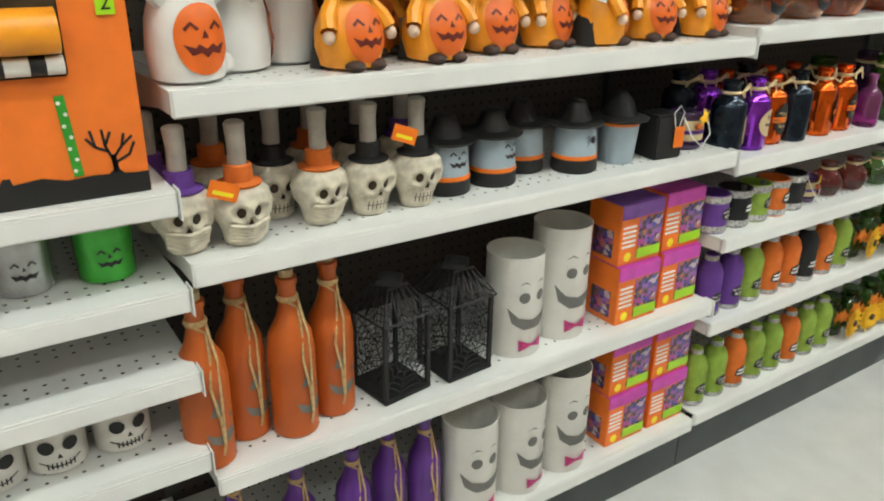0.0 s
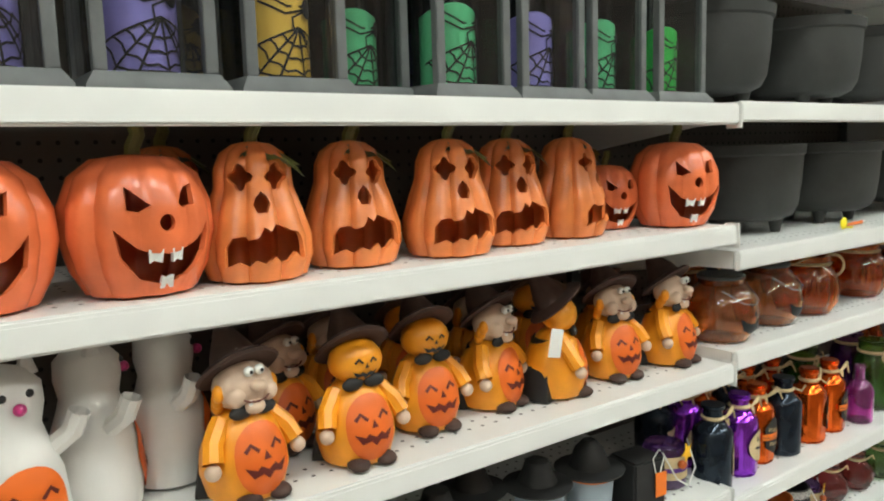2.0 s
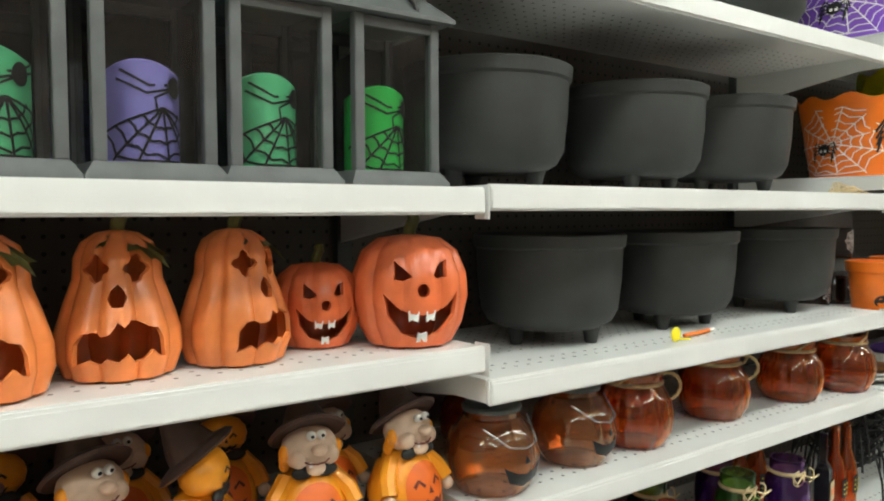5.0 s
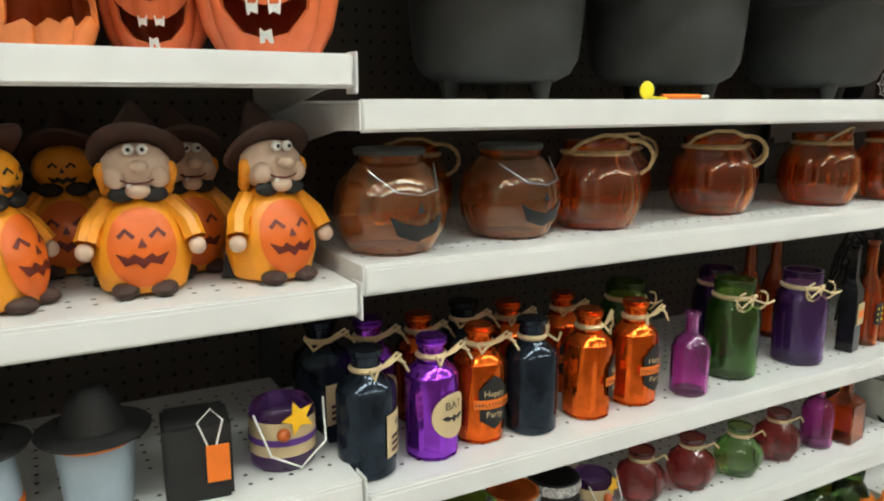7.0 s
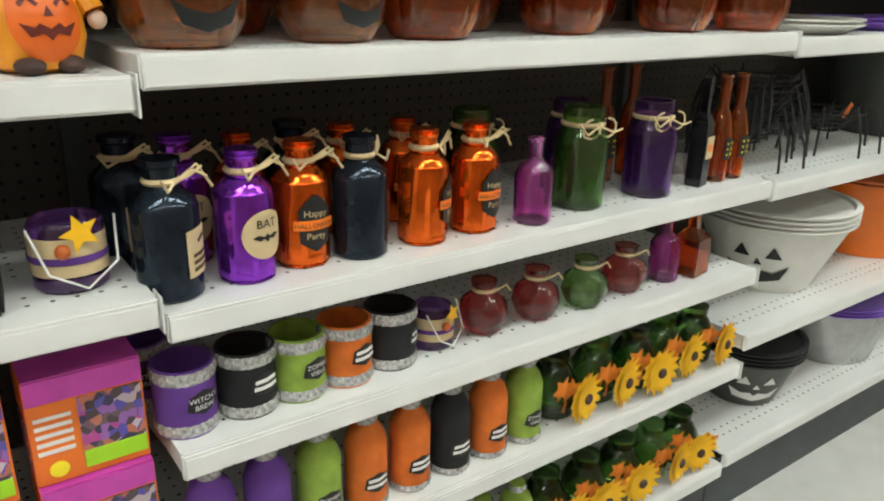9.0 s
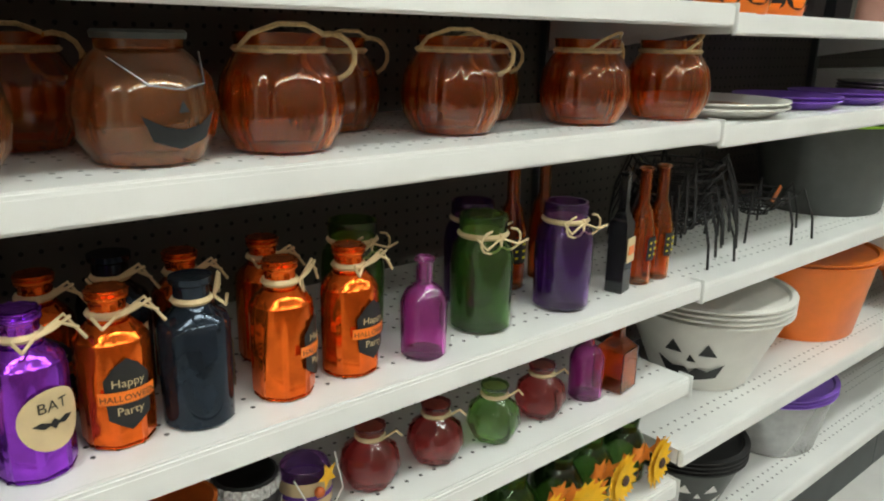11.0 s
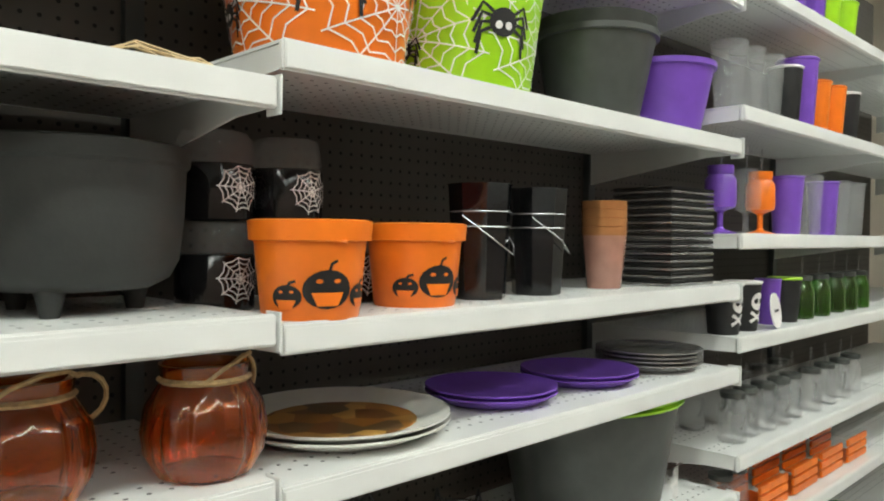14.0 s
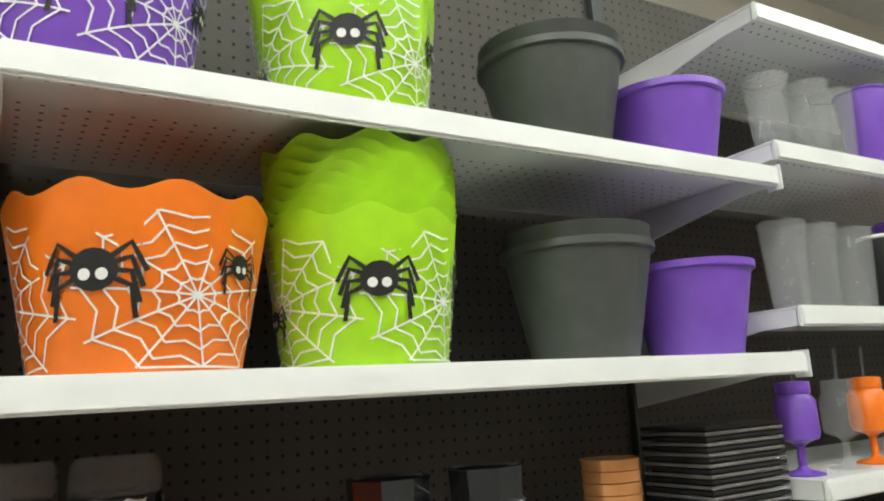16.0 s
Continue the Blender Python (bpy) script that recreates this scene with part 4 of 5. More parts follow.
def tumbler(m, label, r=0.042, h=0.1):
    p = thing("tumbler", label, "cup", "printed cups")
    part("cup", lathe([(r * 0.8, 0), (r * 0.95, 0.004), (r, h), (r * 0.95, h), (r * 0.88, 0.012)], 26), m, p)
    f = wrap([(r * 0.95, 0), (r, h)], None, 0.0015)
    bm = bmesh.new()
    if m is ENAM:
        for u in (-0.017, 0.017):
            patch(disc(u, h * 0.6, 0.0115, 0.0115), f, bm=bm)
        patch([(-0.004, h * 0.36), (0.004, h * 0.36), (0, h * 0.46)], f, bm=bm)
        stroke([[(-0.03, h * 0.3), (-0.012, h * 0.2), (0.012, h * 0.2), (0.03, h * 0.3)]] + [[(q * 0.006, h * 0.15), (q * 0.006, h * 0.28)] for q in range(-3, 4)], f, 0.0022, bm)
    else:
        smile(f, 0.0, h * 0.42, 0.75, bm)
    part("face_print", bm, INK, p, "black print")
    return p


place(tumbler(SILVER, "silver glass candle cup with graveyard print"), -0.198, 0.12, LEVELS[-1][1])
place(tumbler(GREENC, "green glass candle cup with pumpkin print"), -0.09, 0.11, LEVELS[-1][1])
SM = tumbler(ENAM, "white glass cup with black skull face", 0.044, 0.085)
row(SM, [-0.29, -0.205, -0.11], 0.1, LEVELS[-1][3], [0, 0, 6])


# ---- bay two: cauldrons, glass jars, bottles ----
def cauldron():
    p = thing("cauldron", "large matt black plastic cauldron with rim and feet", "cauldron", "cauldrons")
    part("pot", lathe([(0.07, 0.03), (0.105, 0.033), (0.13, 0.046), (0.143, 0.07), (0.15, 0.13), (0.153, 0.195), (0.158, 0.2), (0.16, 0.222), (0.155, 0.225), (0.146, 0.2), (0.13, 0.07)], 48), CAULD, p)
    for k in range(3):
        a = 0.5 + k * 2 * math.pi / 3
        part("foot", lathe([(0.012, 0), (0.016, 0.02), (0.022, 0.04)], 10, None, (0.09 * math.sin(a), -0.09 * math.cos(a), 0)), CAULD, p)
    return p


C = cauldron()
row(C, [1.53, 1.866, 2.275], 0.19, LEVELS[1][2], [0, 30, 60], 0.87)
row(C, [1.382, 1.755, 2.06], 0.19, LEVELS[1][1], [10, 40, 0], 0.9)
row(C, [1.42, 1.76, 2.1], 0.19, LEVELS[1][0])
tg = thing("plastic_tag", "small yellow plastic tag fallen on the shelf", "tag")
part("disc", ball((0, 0, 0), 0.0135, 1, 0.35, 1), YELLOW, tg)
part("stalk", tube([(0.01, 0, -0.01), (0.04, 0.0, -0.012)], 0.002), YELLOW, tg)
tg.location = (1.69, 0.035, LEVELS[1][2] + 0.0145)
pen = thing("pencil", "orange and white pencil lying on the shelf", "pencil")
part("shaft", tube([(0, 0, 0), (0.09, 0.01, 0)], 0.004), ORANGE, pen)
part("tip", tube([(0.09, 0.01, 0), (0.11, 0.012, 0)], 0.003), TOOTH, pen)
pen.location = (1.735, 0.05, LEVELS[1][2] + 0.006)
rf = thing("raffia_bundle", "loose pale raffia strands on a shelf", "raffia")
rng = random.Random(9)
for k in range(14):
    a = rng.uniform(-0.6, 0.6)
    part("strand", tube([(-0.09 * math.cos(a), -0.02 + 0.02 * a, 0.003), (-0.03, rng.uniform(-0.02, 0.02), rng.uniform(0.006, 0.03)), (0.04, rng.uniform(-0.02, 0.02), rng.uniform(0.005, 0.02)), (0.1 * math.cos(a), 0.04 * a, 0.003)], 0.0013, 5), STRAW, rf)
rf.location = (2.33, 0.06, LEVELS[1][1])


def glass_jar(face):
    p = thing("pumpkin_jar", "amber glass pumpkin jar with jack face" if face else "ribbed amber glass pumpkin jar with twine handle", "jar", "amber jars")
    prof = [(0.04, 0), (0.056, 0.004), (0.07, 0.028), (0.074, 0.055), (0.069, 0.085), (0.056, 0.106), (0.051, 0.113), (0.0515, 0.122), (0.053, 0.134)]
    if face:
        prof = [(0.04, 0), (0.056, 0.004), (0.072, 0.03), (0.0765, 0.058), (0.07, 0.09), (0.052, 0.112), (0.044, 0.118), (0.045, 0.132)]
    prof = fine(prof, 2)
    inner = [(r - 0.004, z + (0.007 if k == 0 else 0)) for k, (r, z) in enumerate(prof)]
    md = lambda a, z: 1 - (0.10 if not face else 0.035) * (1 - abs(math.cos(6 * a))) ** 3 * min(1, max(0, (0.115 - z) / 0.03))
    part("glass", lathe(prof + inner[::-1], 108, md), AMBERP if face else AMBER, p)
    if face:
        f = wrap(prof, None, 0.001)
        bm = patch([(-0.006, 0.058), (0.006, 0.058), (0.0, 0.07)], f)
        patch([(-0.042, 0.056), (-0.02, 0.045), (0, 0.041), (0.02, 0.045), (0.042, 0.058), (0.03, 0.03), (0, 0.02), (-0.03, 0.03)], f, bm=bm)
        part("face_print", bm, INK, p, "black jack face")
        part("rim", lathe([(0.047, 0.128), (0.048, 0.134), (0.045, 0.137)], 30), GREYP, p)
        part("wire", tube([(-0.05, -0.03, 0.11), (-0.03, -0.068, 0.085), (0, -0.075, 0.08), (0.03, -0.068, 0.085), (0.05, -0.03, 0.115)], 0.0012), SILVER, p, "wire handle")
    else:
        part("twine", lathe([(0.0515, 0.112), (0.0555, 0.116), (0.0515, 0.12)], 30), TWINE, p, "jute twine")
        lp = [(0.036 + 0.026 * math.sin(a), -0.046 - 0.014 * math.sin(a), 0.108 + 0.026 * math.cos(a)) for a in [k * 0.45 for k in range(15)]]
        part("twine_handle", tube([(-0.054, 0, 0.116), (-0.05, -0.022, 0.132), (-0.028, -0.044, 0.143), (0.0, -0.052, 0.143), (0.024, -0.05, 0.134)], 0.0028), TWINE, p, "twine handle")
        part("twine_loop", tube(lp, 0.0032), TWINE, p, "twine loop")
    return p


GA, GB = glass_jar(True), glass_jar(False)
Z = LEVELS[1][3]
place(GA, 1.298, 0.08, Z, 6, 0.97)
place(GA, 1.497, 0.1, Z, 10, 0.97)
for x, y, t in ((1.654, 0.1, 4), (1.932, 0.12, -14), (2.2, 0.105, 40), (2.392, 0.08, 62)):
    place(GB, x, y, Z, t, 0.99)
row(GB, [1.8, 2.075], 0.225, Z, [20, -30], 0.95)
row(GB, [1.41], 0.25, Z, [0], 0.95)


def apothecary(kind):
    m, words = {"black": (MIRB, "blue-black glass apothecary bottle with raffia bow and label"), "purple": (MIRP, "shiny purple mercury-glass bottle with round bat label"), "orange": (MIRO, "shiny orange mercury-glass bottle with party label")}[kind]
    p = thing("apothecary_bottle", words, "bottle", "apothecary bottles")
    h = 0.175
    prof = [(0.036, 0), (0.04, 0.004), (0.041, 0.115), (0.038, 0.126), (0.024, 0.137), (0.02, 0.142), (0.02, 0.165), (0.024, 0.168), (0.024, h), (0.018, h)]
    part("glass", lathe(prof, 8 if kind != "black" else 28, None), m, p)
    if kind != "black":
        for o in p.children:
            o.data.transform(Matrix.Rotation(math.pi / 8, 4, "Z"))
            b = bmesh.new()
            b.from_mesh(o.data)
            bmesh.ops.bevel(b, geom=b.edges[:], offset=0.004, segments=2, affect="EDGES")
            b.to_mesh(o.data)
            b.free()
    f, g = wrap([(0.041, 0), (0.041, 0.2)], None, 0.0015), wrap([(0.041, 0), (0.041, 0.2)], None, 0.0027)
    if kind == "purple":
        part("label", patch(disc(0, 0.068, 0.033, 0.033, 26), f), LABEL, p, "round kraft label")
        bm = lettering("BAT", 0.016, g, 0, 0.078)
        patch([(-0.02, 0.066), (-0.012, 0.069), (-0.004, 0.066), (0, 0.07), (0.004, 0.066), (0.012, 0.069), (0.02, 0.066), (0.01, 0.061), (0.004, 0.063), (0, 0.058), (-0.004, 0.063), (-0.01, 0.061)], g, 0.005, bm)
        part("label_print", bm, INK, p, "black lettering and bat")
    elif kind == "orange":
        part("label", patch([(-0.022, 0.04), (-0.024, 0.085), (-0.012, 0.1), (0, 0.108), (0.012, 0.1), (0.024, 0.085), (0.022, 0.04), (0, 0.026)], f), INK, p, "black pumpkin label")
        part("banner", patch([(-0.03, 0.058), (-0.03, 0.072), (0.03, 0.072), (0.03, 0.058)], g), ORANGE, p, "orange banner")
        bm = lettering("Happy", 0.013, g, 0, 0.077)
        lettering("Party", 0.013, g, 0, 0.045, bm)
        part("label_print", bm, LABEL, p, "cream lettering")
        part("banner_print", lettering("HALLOWEEN", 0.0095, wrap([(0.041, 0), (0.041, 0.2)], None, 0.0039), 0, 0.0615), INK, p, "black lettering")
    else:
        part("label", patch([(-0.004, 0.03), (-0.004, 0.09), (0.036, 0.095), (0.036, 0.034)], f), LABEL, p, "kraft label")
        part("label_print", stroke([[(0.003, 0.04 + 0.009 * k), (0.03, 0.043 + 0.009 * k)] for k in range(3)] + [[(0.012, 0.075), (0.026, 0.082)]], g, 0.005), BROWN, p, "dark bars of print")
    part("raffia", lathe([(0.021, 0.144), (0.024, 0.148), (0.021, 0.152)], 16), STRAW, p, "raffia tie")
    for k in range(3):
        part("raffia", tube([(0.0, -0.024, 0.148), (0.016 + 0.006 * k, -0.032, 0.155 + 0.006 * k), (0.034 + 0.007 * k, -0.034, 0.164 - 0.014 * k)], 0.002, 5), STRAW, p)
    part("raffia", tube([(0, -0.024, 0.148), (-0.018, -0.035, 0.142), (-0.028, -0.036, 0.158)], 0.002, 5), STRAW, p)
    return p


AB, AP, AO = (apothecary(k) for k in ("black", "purple", "orange"))
Z = LEVELS[1][4]
for ob, x, y, t in ((AB, 1.25, 0.06, 22), (AP, 1.35, 0.066, 18), (AO, 1.435, 0.08, 2), (AB, 1.519, 0.068, 72), (AO, 1.626, 0.068, 44), (AO, 1.726, 0.074, 14)):
    place(ob, x, y, Z, t, 0.97)
row(AO, [1.39, 1.55, 1.66], 0.18, Z, None, 0.95)
row(AP, [1.3], 0.17, Z)
row(AB, [1.47, 1.235], 0.19, Z)


def simple_bottle(name, words, m, prof, seg, tie=False, cat="bottle"):
    p = thing(name, words, cat, "glass " + cat + "s")
    inner = [(max(0.003, r - 0.004), z + (0.006 if k == 0 else 0)) for k, (r, z) in enumerate(prof)]
    ob = part("glass", lathe(prof + inner[::-1], seg), m, p)
    if seg == 4:
        ob.data.transform(Matrix.Rotation(math.pi / 4, 4, "Z"))
    if tie:
        z = prof[-3][1]
        r = prof[-3][0]
        part("raffia", lathe([(r + 0.001, z - 0.004), (r + 0.004, z), (r + 0.001, z + 0.004)], 20), STRAW, p, "raffia tie")
        for s in (-1, 1):
            lp = [(s * (0.018 + 0.02 * math.sin(a)), -r - 0.004, z + 0.016 * math.cos(a) - 0.004) for a in [k * 0.6 for k in range(10)]]
            part("raffia", tube(lp, 0.0018, 5), STRAW, p)
            part("raffia", tube([(0, -r - 0.004, z), (s * 0.03, -r - 0.008, z - 0.012), (s * 0.05, -r - 0.008, z - 0.008 * s)], 0.0018, 5), STRAW, p)
    return p


PB = simple_bottle("bottle", "small translucent pink glass bottle", PNKG, [(0.026, 0), (0.03, 0.004), (0.031, 0.075), (0.024, 0.09), (0.011, 0.1), (0.011, 0.125), (0.014, 0.13), (0.012, 0.133)], 20)
MJ = [(0.036, 0), (0.044, 0.005), (0.046, 0.1), (0.043, 0.125), (0.034, 0.138), (0.034, 0.142), (0.035, 0.165), (0.034, 0.17)]
GJ = simple_bottle("mason_jar", "dark green glass jar with raffia bow", GRNG, MJ, 28, True, "jar")
PJ = simple_bottle("mason_jar", "dark violet glass jar with raffia bow", PURG, MJ, 28, True, "jar")
TB = simple_bottle("tall_bottle", "slim square dark glass bottle with kraft tag", BLKG, [(0.02, 0), (0.024, 0.003), (0.024, 0.13), (0.012, 0.15), (0.01, 0.155), (0.01, 0.215), (0.013, 0.22), (0.011, 0.222)], 4)
part("tag", box(-0.016, 0.016, -0.021, -0.0195, 0.06, 0.105), LABEL, TB, "kraft tag")
part("tag_print", box(-0.011, 0.011, -0.0222, -0.0205, 0.075, 0.09), ORANGE, TB, "orange print")
TO = simple_bottle("tall_bottle", "slim amber glass bottle with dark label", AMBER, [(0.02, 0), (0.024, 0.003), (0.026, 0.1), (0.018, 0.14), (0.011, 0.155), (0.011, 0.215), (0.015, 0.22), (0.013, 0.222)], 16)
part("label", patch([(-0.014, 0.05), (-0.014, 0.095), (0.014, 0.095), (0.014, 0.05)], wrap([(0.024, 0), (0.0265, 0.1)], None, 0.0015)), INK, TO, "dark label")
part("label_print", stroke([[(-0.01, 0.06 + 0.012 * k), (0.01, 0.06 + 0.012 * k)] for k in range(3)], wrap([(0.024, 0), (0.0265, 0.1)], None, 0.003), 0.004), YELLOW, TO, "yellow bars of print")
place(PB, 1.832, 0.052, Z, 0, 1.05)
row(GJ, [1.966], 0.082, Z, None, 1.03)
row(GJ, [1.8], 0.18, Z)
row(PJ, [2.136], 0.075, Z, None, 1.03)
row(PJ, [2.03], 0.18, Z)
row(TB, [2.268], 0.06, Z, [14], 0.95)
row(TO, [2.338, 2.392], 0.068, Z, None, 0.95)
row(TO, [2.22, 2.13], 0.19, Z)


def banded(kind, m, tall):
    p = thing("drink_sleeve" if not tall else "sleeved_bottle", "%s felt %s with rhinestone bands and badge" % (kind, "can sleeve" if not tall else "bottle sleeve"), "can sleeve" if not tall else "bottle", "rhinestone sleeves")
    h, r = (0.1, 0.042) if not tall else (0.15, 0.034)
    if tall:
        prof = [(r, 0), (r + 0.001, 0.01), (r + 0.001, 0.115), (r - 0.006, 0.135), (r - 0.018, 0.15), (r - 0.018, 0.165)]
        part("sleeve", lathe(prof, 24), m, p)
        bands = ((0.002, 0.014, r + 0.002), (0.15, 0.163, r - 0.0165))
    else:
        prof = [(r, 0), (r, h), (r - 0.004, h), (r - 0.004, 0.01)]
        part("sleeve", lathe(prof, 28), m, p)
        bands = ((0.003, 0.02, r + 0.001), (h - 0.02, h - 0.002, r + 0.001))
    for a, b, q in bands:
        part("rhinestone_band", lathe([(q, a), (q + 0.0015, (a + b) / 2), (q, b)], 48, lambda t, z: 1 + 0.02 * math.cos(24 * t), caps=False), RHINE, p, "silver rhinestone band")
    f, g = wrap([(r + 0.001, 0), (r + 0.001, h)], None, 0.0012), wrap([(r + 0.001, 0), (r + 0.001, h)], None, 0.0024)
    part("badge", patch([(-0.024, 0.042), (-0.02, 0.062), (0, 0.07), (0.02, 0.062), (0.024, 0.042), (0.0, 0.034)], f), INK, p, "black badge")
    words = {"purple": ("WITCH'S", "BREW"), "green": ("ZOMBIE", "VIRUS")}.get(kind)
    if words:
        bm = lettering(words[0], 0.0105, g, 0, 0.053)
        lettering(words[1], 0.0105, g, 0, 0.042, bm)
        part("badge_print", bm, WEBW, p, "white lettering")
    else:
        part("badge_print", stroke([[(-0.017, 0.057), (0.017, 0.058)], [(-0.019, 0.047), (0.019, 0.047)]], g, 0.006), WEBW, p, "white bars of lettering")
    return p


SL = {k: (banded(k, m, False), banded(k, m, True)) for k, m in (("purple", CLOTHP), ("black", CLOTHB), ("green", CLOTHG), ("orange", CLOTHO))}
Z = LEVELS[1][5]
for x, k in ((1.254, "purple"), (1.338, "black"), (1.414, "green"), (1.49, "orange"), (1.572, "black")):
    place(SL[k][0], x, 0.068 + 0.006 * (x > 1.56), Z, 18 if x < 1.5 else 44, 0.95)
place(SL["purple"][0], 1.225, 0.165, Z, 0, 0.95)
place(SJ, 1.66, 0.086, Z, 20, 0.92)


def bulb(m, w):
    p = thing("pumpkin_vase", w, "vase", "pumpkin vases")
    prof = [(0.022, 0), (0.03, 0.004), (0.042, 0.03), (0.038, 0.052), (0.022, 0.066), (0.018, 0.072), (0.022, 0.088)]
    part("glass", lathe(prof, 36, lobes(9, 0.08)), m, p)
    part("raffia", lathe([(0.02, 0.07), (0.022, 0.073), (0.02, 0.076)], 16), STRAW, p, "raffia tie")
    part("raffia", tube([(0, -0.022, 0.073), (0.02, -0.03, 0.084), (0.034, -0.026, 0.07)], 0.0018, 5), STRAW, p)
    return p


BR, BG = bulb(REDG, "small dark red glass pumpkin vase with raffia"), bulb(GRNG, "small green glass pumpkin vase with raffia")
row(BR, [1.762, 1.876, 2.105], 0.078, Z, None, 1.05)
place(BG, 1.988, 0.066, Z, 0, 1.05)
row(PB, [2.218], 0.075, Z)
AMB = simple_bottle("bottle", "small square amber glass bottle", AMBER, [(0.034, 0), (0.04, 0.003), (0.04, 0.08), (0.014, 0.1), (0.013, 0.12), (0.013, 0.13)], 4)
place(AMB, 2.29, 0.06, Z, 10)


def sunflower_jar():
    p = thing("flower_jar", "dark glass jar with yellow sunflower and orange leaves", "jar", "sunflower jars")
    part("glass", lathe([(0.034, 0), (0.04, 0.004), (0.042, 0.06), (0.028, 0.085), (0.024, 0.09), (0.026, 0.11)], 24), GRNG, p)
    r2 = random.Random(3)
    for k in range(7):
        a, b = r2.uniform(-0.045, 0.045), r2.uniform(0.02, 0.09)
        bm = bmesh.new()
        patch([(a + 0.022 * (1 if q % 2 else 0.5) * math.cos(math.pi * q / 5 + k), b + 0.022 * (1 if q % 2 else 0.5) * math.sin(math.pi * q / 5 + k)) for q in range(10)], lambda u, z: Vector((u, -0.043 - 0.01 * math.sin(40 * u + k), z)), bm=bm)
        part("leaf", bm, LEAFO, p, "orange fabric leaf")
    for ring, (n, rr) in enumerate(((14, 0.048), (12, 0.036))):
        bm = bmesh.new()
        for k in range(n):
            a = 2 * math.pi * (k + 0.5 * ring) / n
            c, s = math.cos(a), math.sin(a)
            pts = [(0.006, 0, 0), (rr * 0.6, 0.0095, -0.004), (rr, 0, 0.003), (rr * 0.6, -0.0095, -0.004)]
            bm.faces.new([bm.verts.new((u * c - v * s, -0.068 - 0.005 * ring - d, 0.05 + u * s + v * c)) for u, v, d in pts])
        part("petals", bm, SUNF, p, "yellow petals")
    part("flower_centre", ball((0, -0.074, 0.05), 0.0095, 1, 0.5, 1), BROWN, p, "brown flower centre")
    return p


SF = sunflower_jar()
for z, lst in ((LEVELS[1][6], ("purple", "purple", "green", "orange", "orange", "black", "orange", "green")), (LEVELS[1][7], ("green", "green", "orange", "green", "green", "orange", "green", "green"))):
    for k, c in enumerate(lst):
        place(SL[c][1], 1.27 + 0.082 * k, 0.055, z, 5, 0.97)
    row(SF, [1.95, 2.06, 2.17, 2.27, 2.37], 0.085, z, None, 1.14)


# ---- bay three: bins, buckets, tableware ----
def spider(f, cx, cz, s, p):
    bm = patch(disc(cx, cz, 0.020 * s, 0.018 * s), f)
    stroke([[(cx, cz), (cx + d * 0.03 * s, cz + (0.022 - 0.012 * k) * s), (cx + d * (0.042 - 0.003 * k) * s, cz + (-0.002 - 0.013 * k) * s)] for d in (-1, 1) for k in range(4)], f, 0.0045 * s, bm)
    part("spider_print", bm, INK, p, "black cartoon spider")
    g = lambda u, z: f(u, z) + (f(u, z) * Vector((1, 1, 0))).normalized() * 0.0012
    bm = patch(disc(cx - 0.007 * s, cz - 0.004 * s, 0.005 * s), g, 0.004)
    patch(disc(cx + 0.007 * s, cz - 0.004 * s, 0.005 * s), g, 0.004, bm)
    part("eye_print", bm, WEBW, p, "white eyes")


def bin_(m, words, r0, r1, h, printed, layers=1, wavy=True):
    p = thing("bin", words, "bin", "plastic bins")
    md = (lambda a, z: 1 + (0.0 if z < h * 0.95 else 0.012 * math.cos(9 * a))) if wavy else None
    prof = [(r0, 0), (r0 + 0.002, 0.004), (r1, h), (r1 - 0.003, h), (r0 - 0.002, 0.012)]
    bm = lathe(prof, 72, md)
    if wavy:
        for v in bm.verts:
            if v.co.z > h * 0.9:
                v.co.z += 0.008 * math.cos(9 * math.atan2(v.co.x, v.co.y))
    part("bin_wall", bm, m, p)
    for k in range(1, layers):
        b2 = lathe([(r1 - 0.006, h * 0.9 + 0.014 * k), (r1 + 0.001, h + 0.014 * k), (r1 - 0.003, h + 0.014 * k), (r1 - 0.008, h * 0.9 + 0.014 * k)], 72)
        for v in b2.verts:
            v.co.z += (0.008 * math.cos(9 * math.atan2(v.co.x, v.co.y) + k) if wavy else 0)
        part("nested_rim", b2, m, p)
    if not wavy:
        part("rim", lathe([(r1 + 0.001, h - 0.012), (r1 + 0.005, h - 0.01), (r1 + 0.005, h + 0.002), (r1 - 0.002, h + 0.003)], 48), m, p)
    if printed:
        f = wrap([(r0 + 0.002, 0), (r1, h)], None, 0.0014)
        lines = []
        for k in range(-1, 2):
            lines += web(k * 0.25 + 0.07, h * 0.42, 0.13, 11, 5, 0.8, 0.2 + k)
        part("web_print", stroke([[(u, max(0.008, min(h * 0.86, z))) for u, z in l] for l in lines], f, 0.0024), WEBW, p, "white spider web print")
        for u, z, s in ((-0.035, h * 0.55, 1.25), (0.13, h * 0.6, 0.8), (-0.2, h * 0.35, 0.8)):
            spider(wrap([(r0 + 0.002, 0), (r1, h)], None, 0.003), u, z, s, p)
    return p


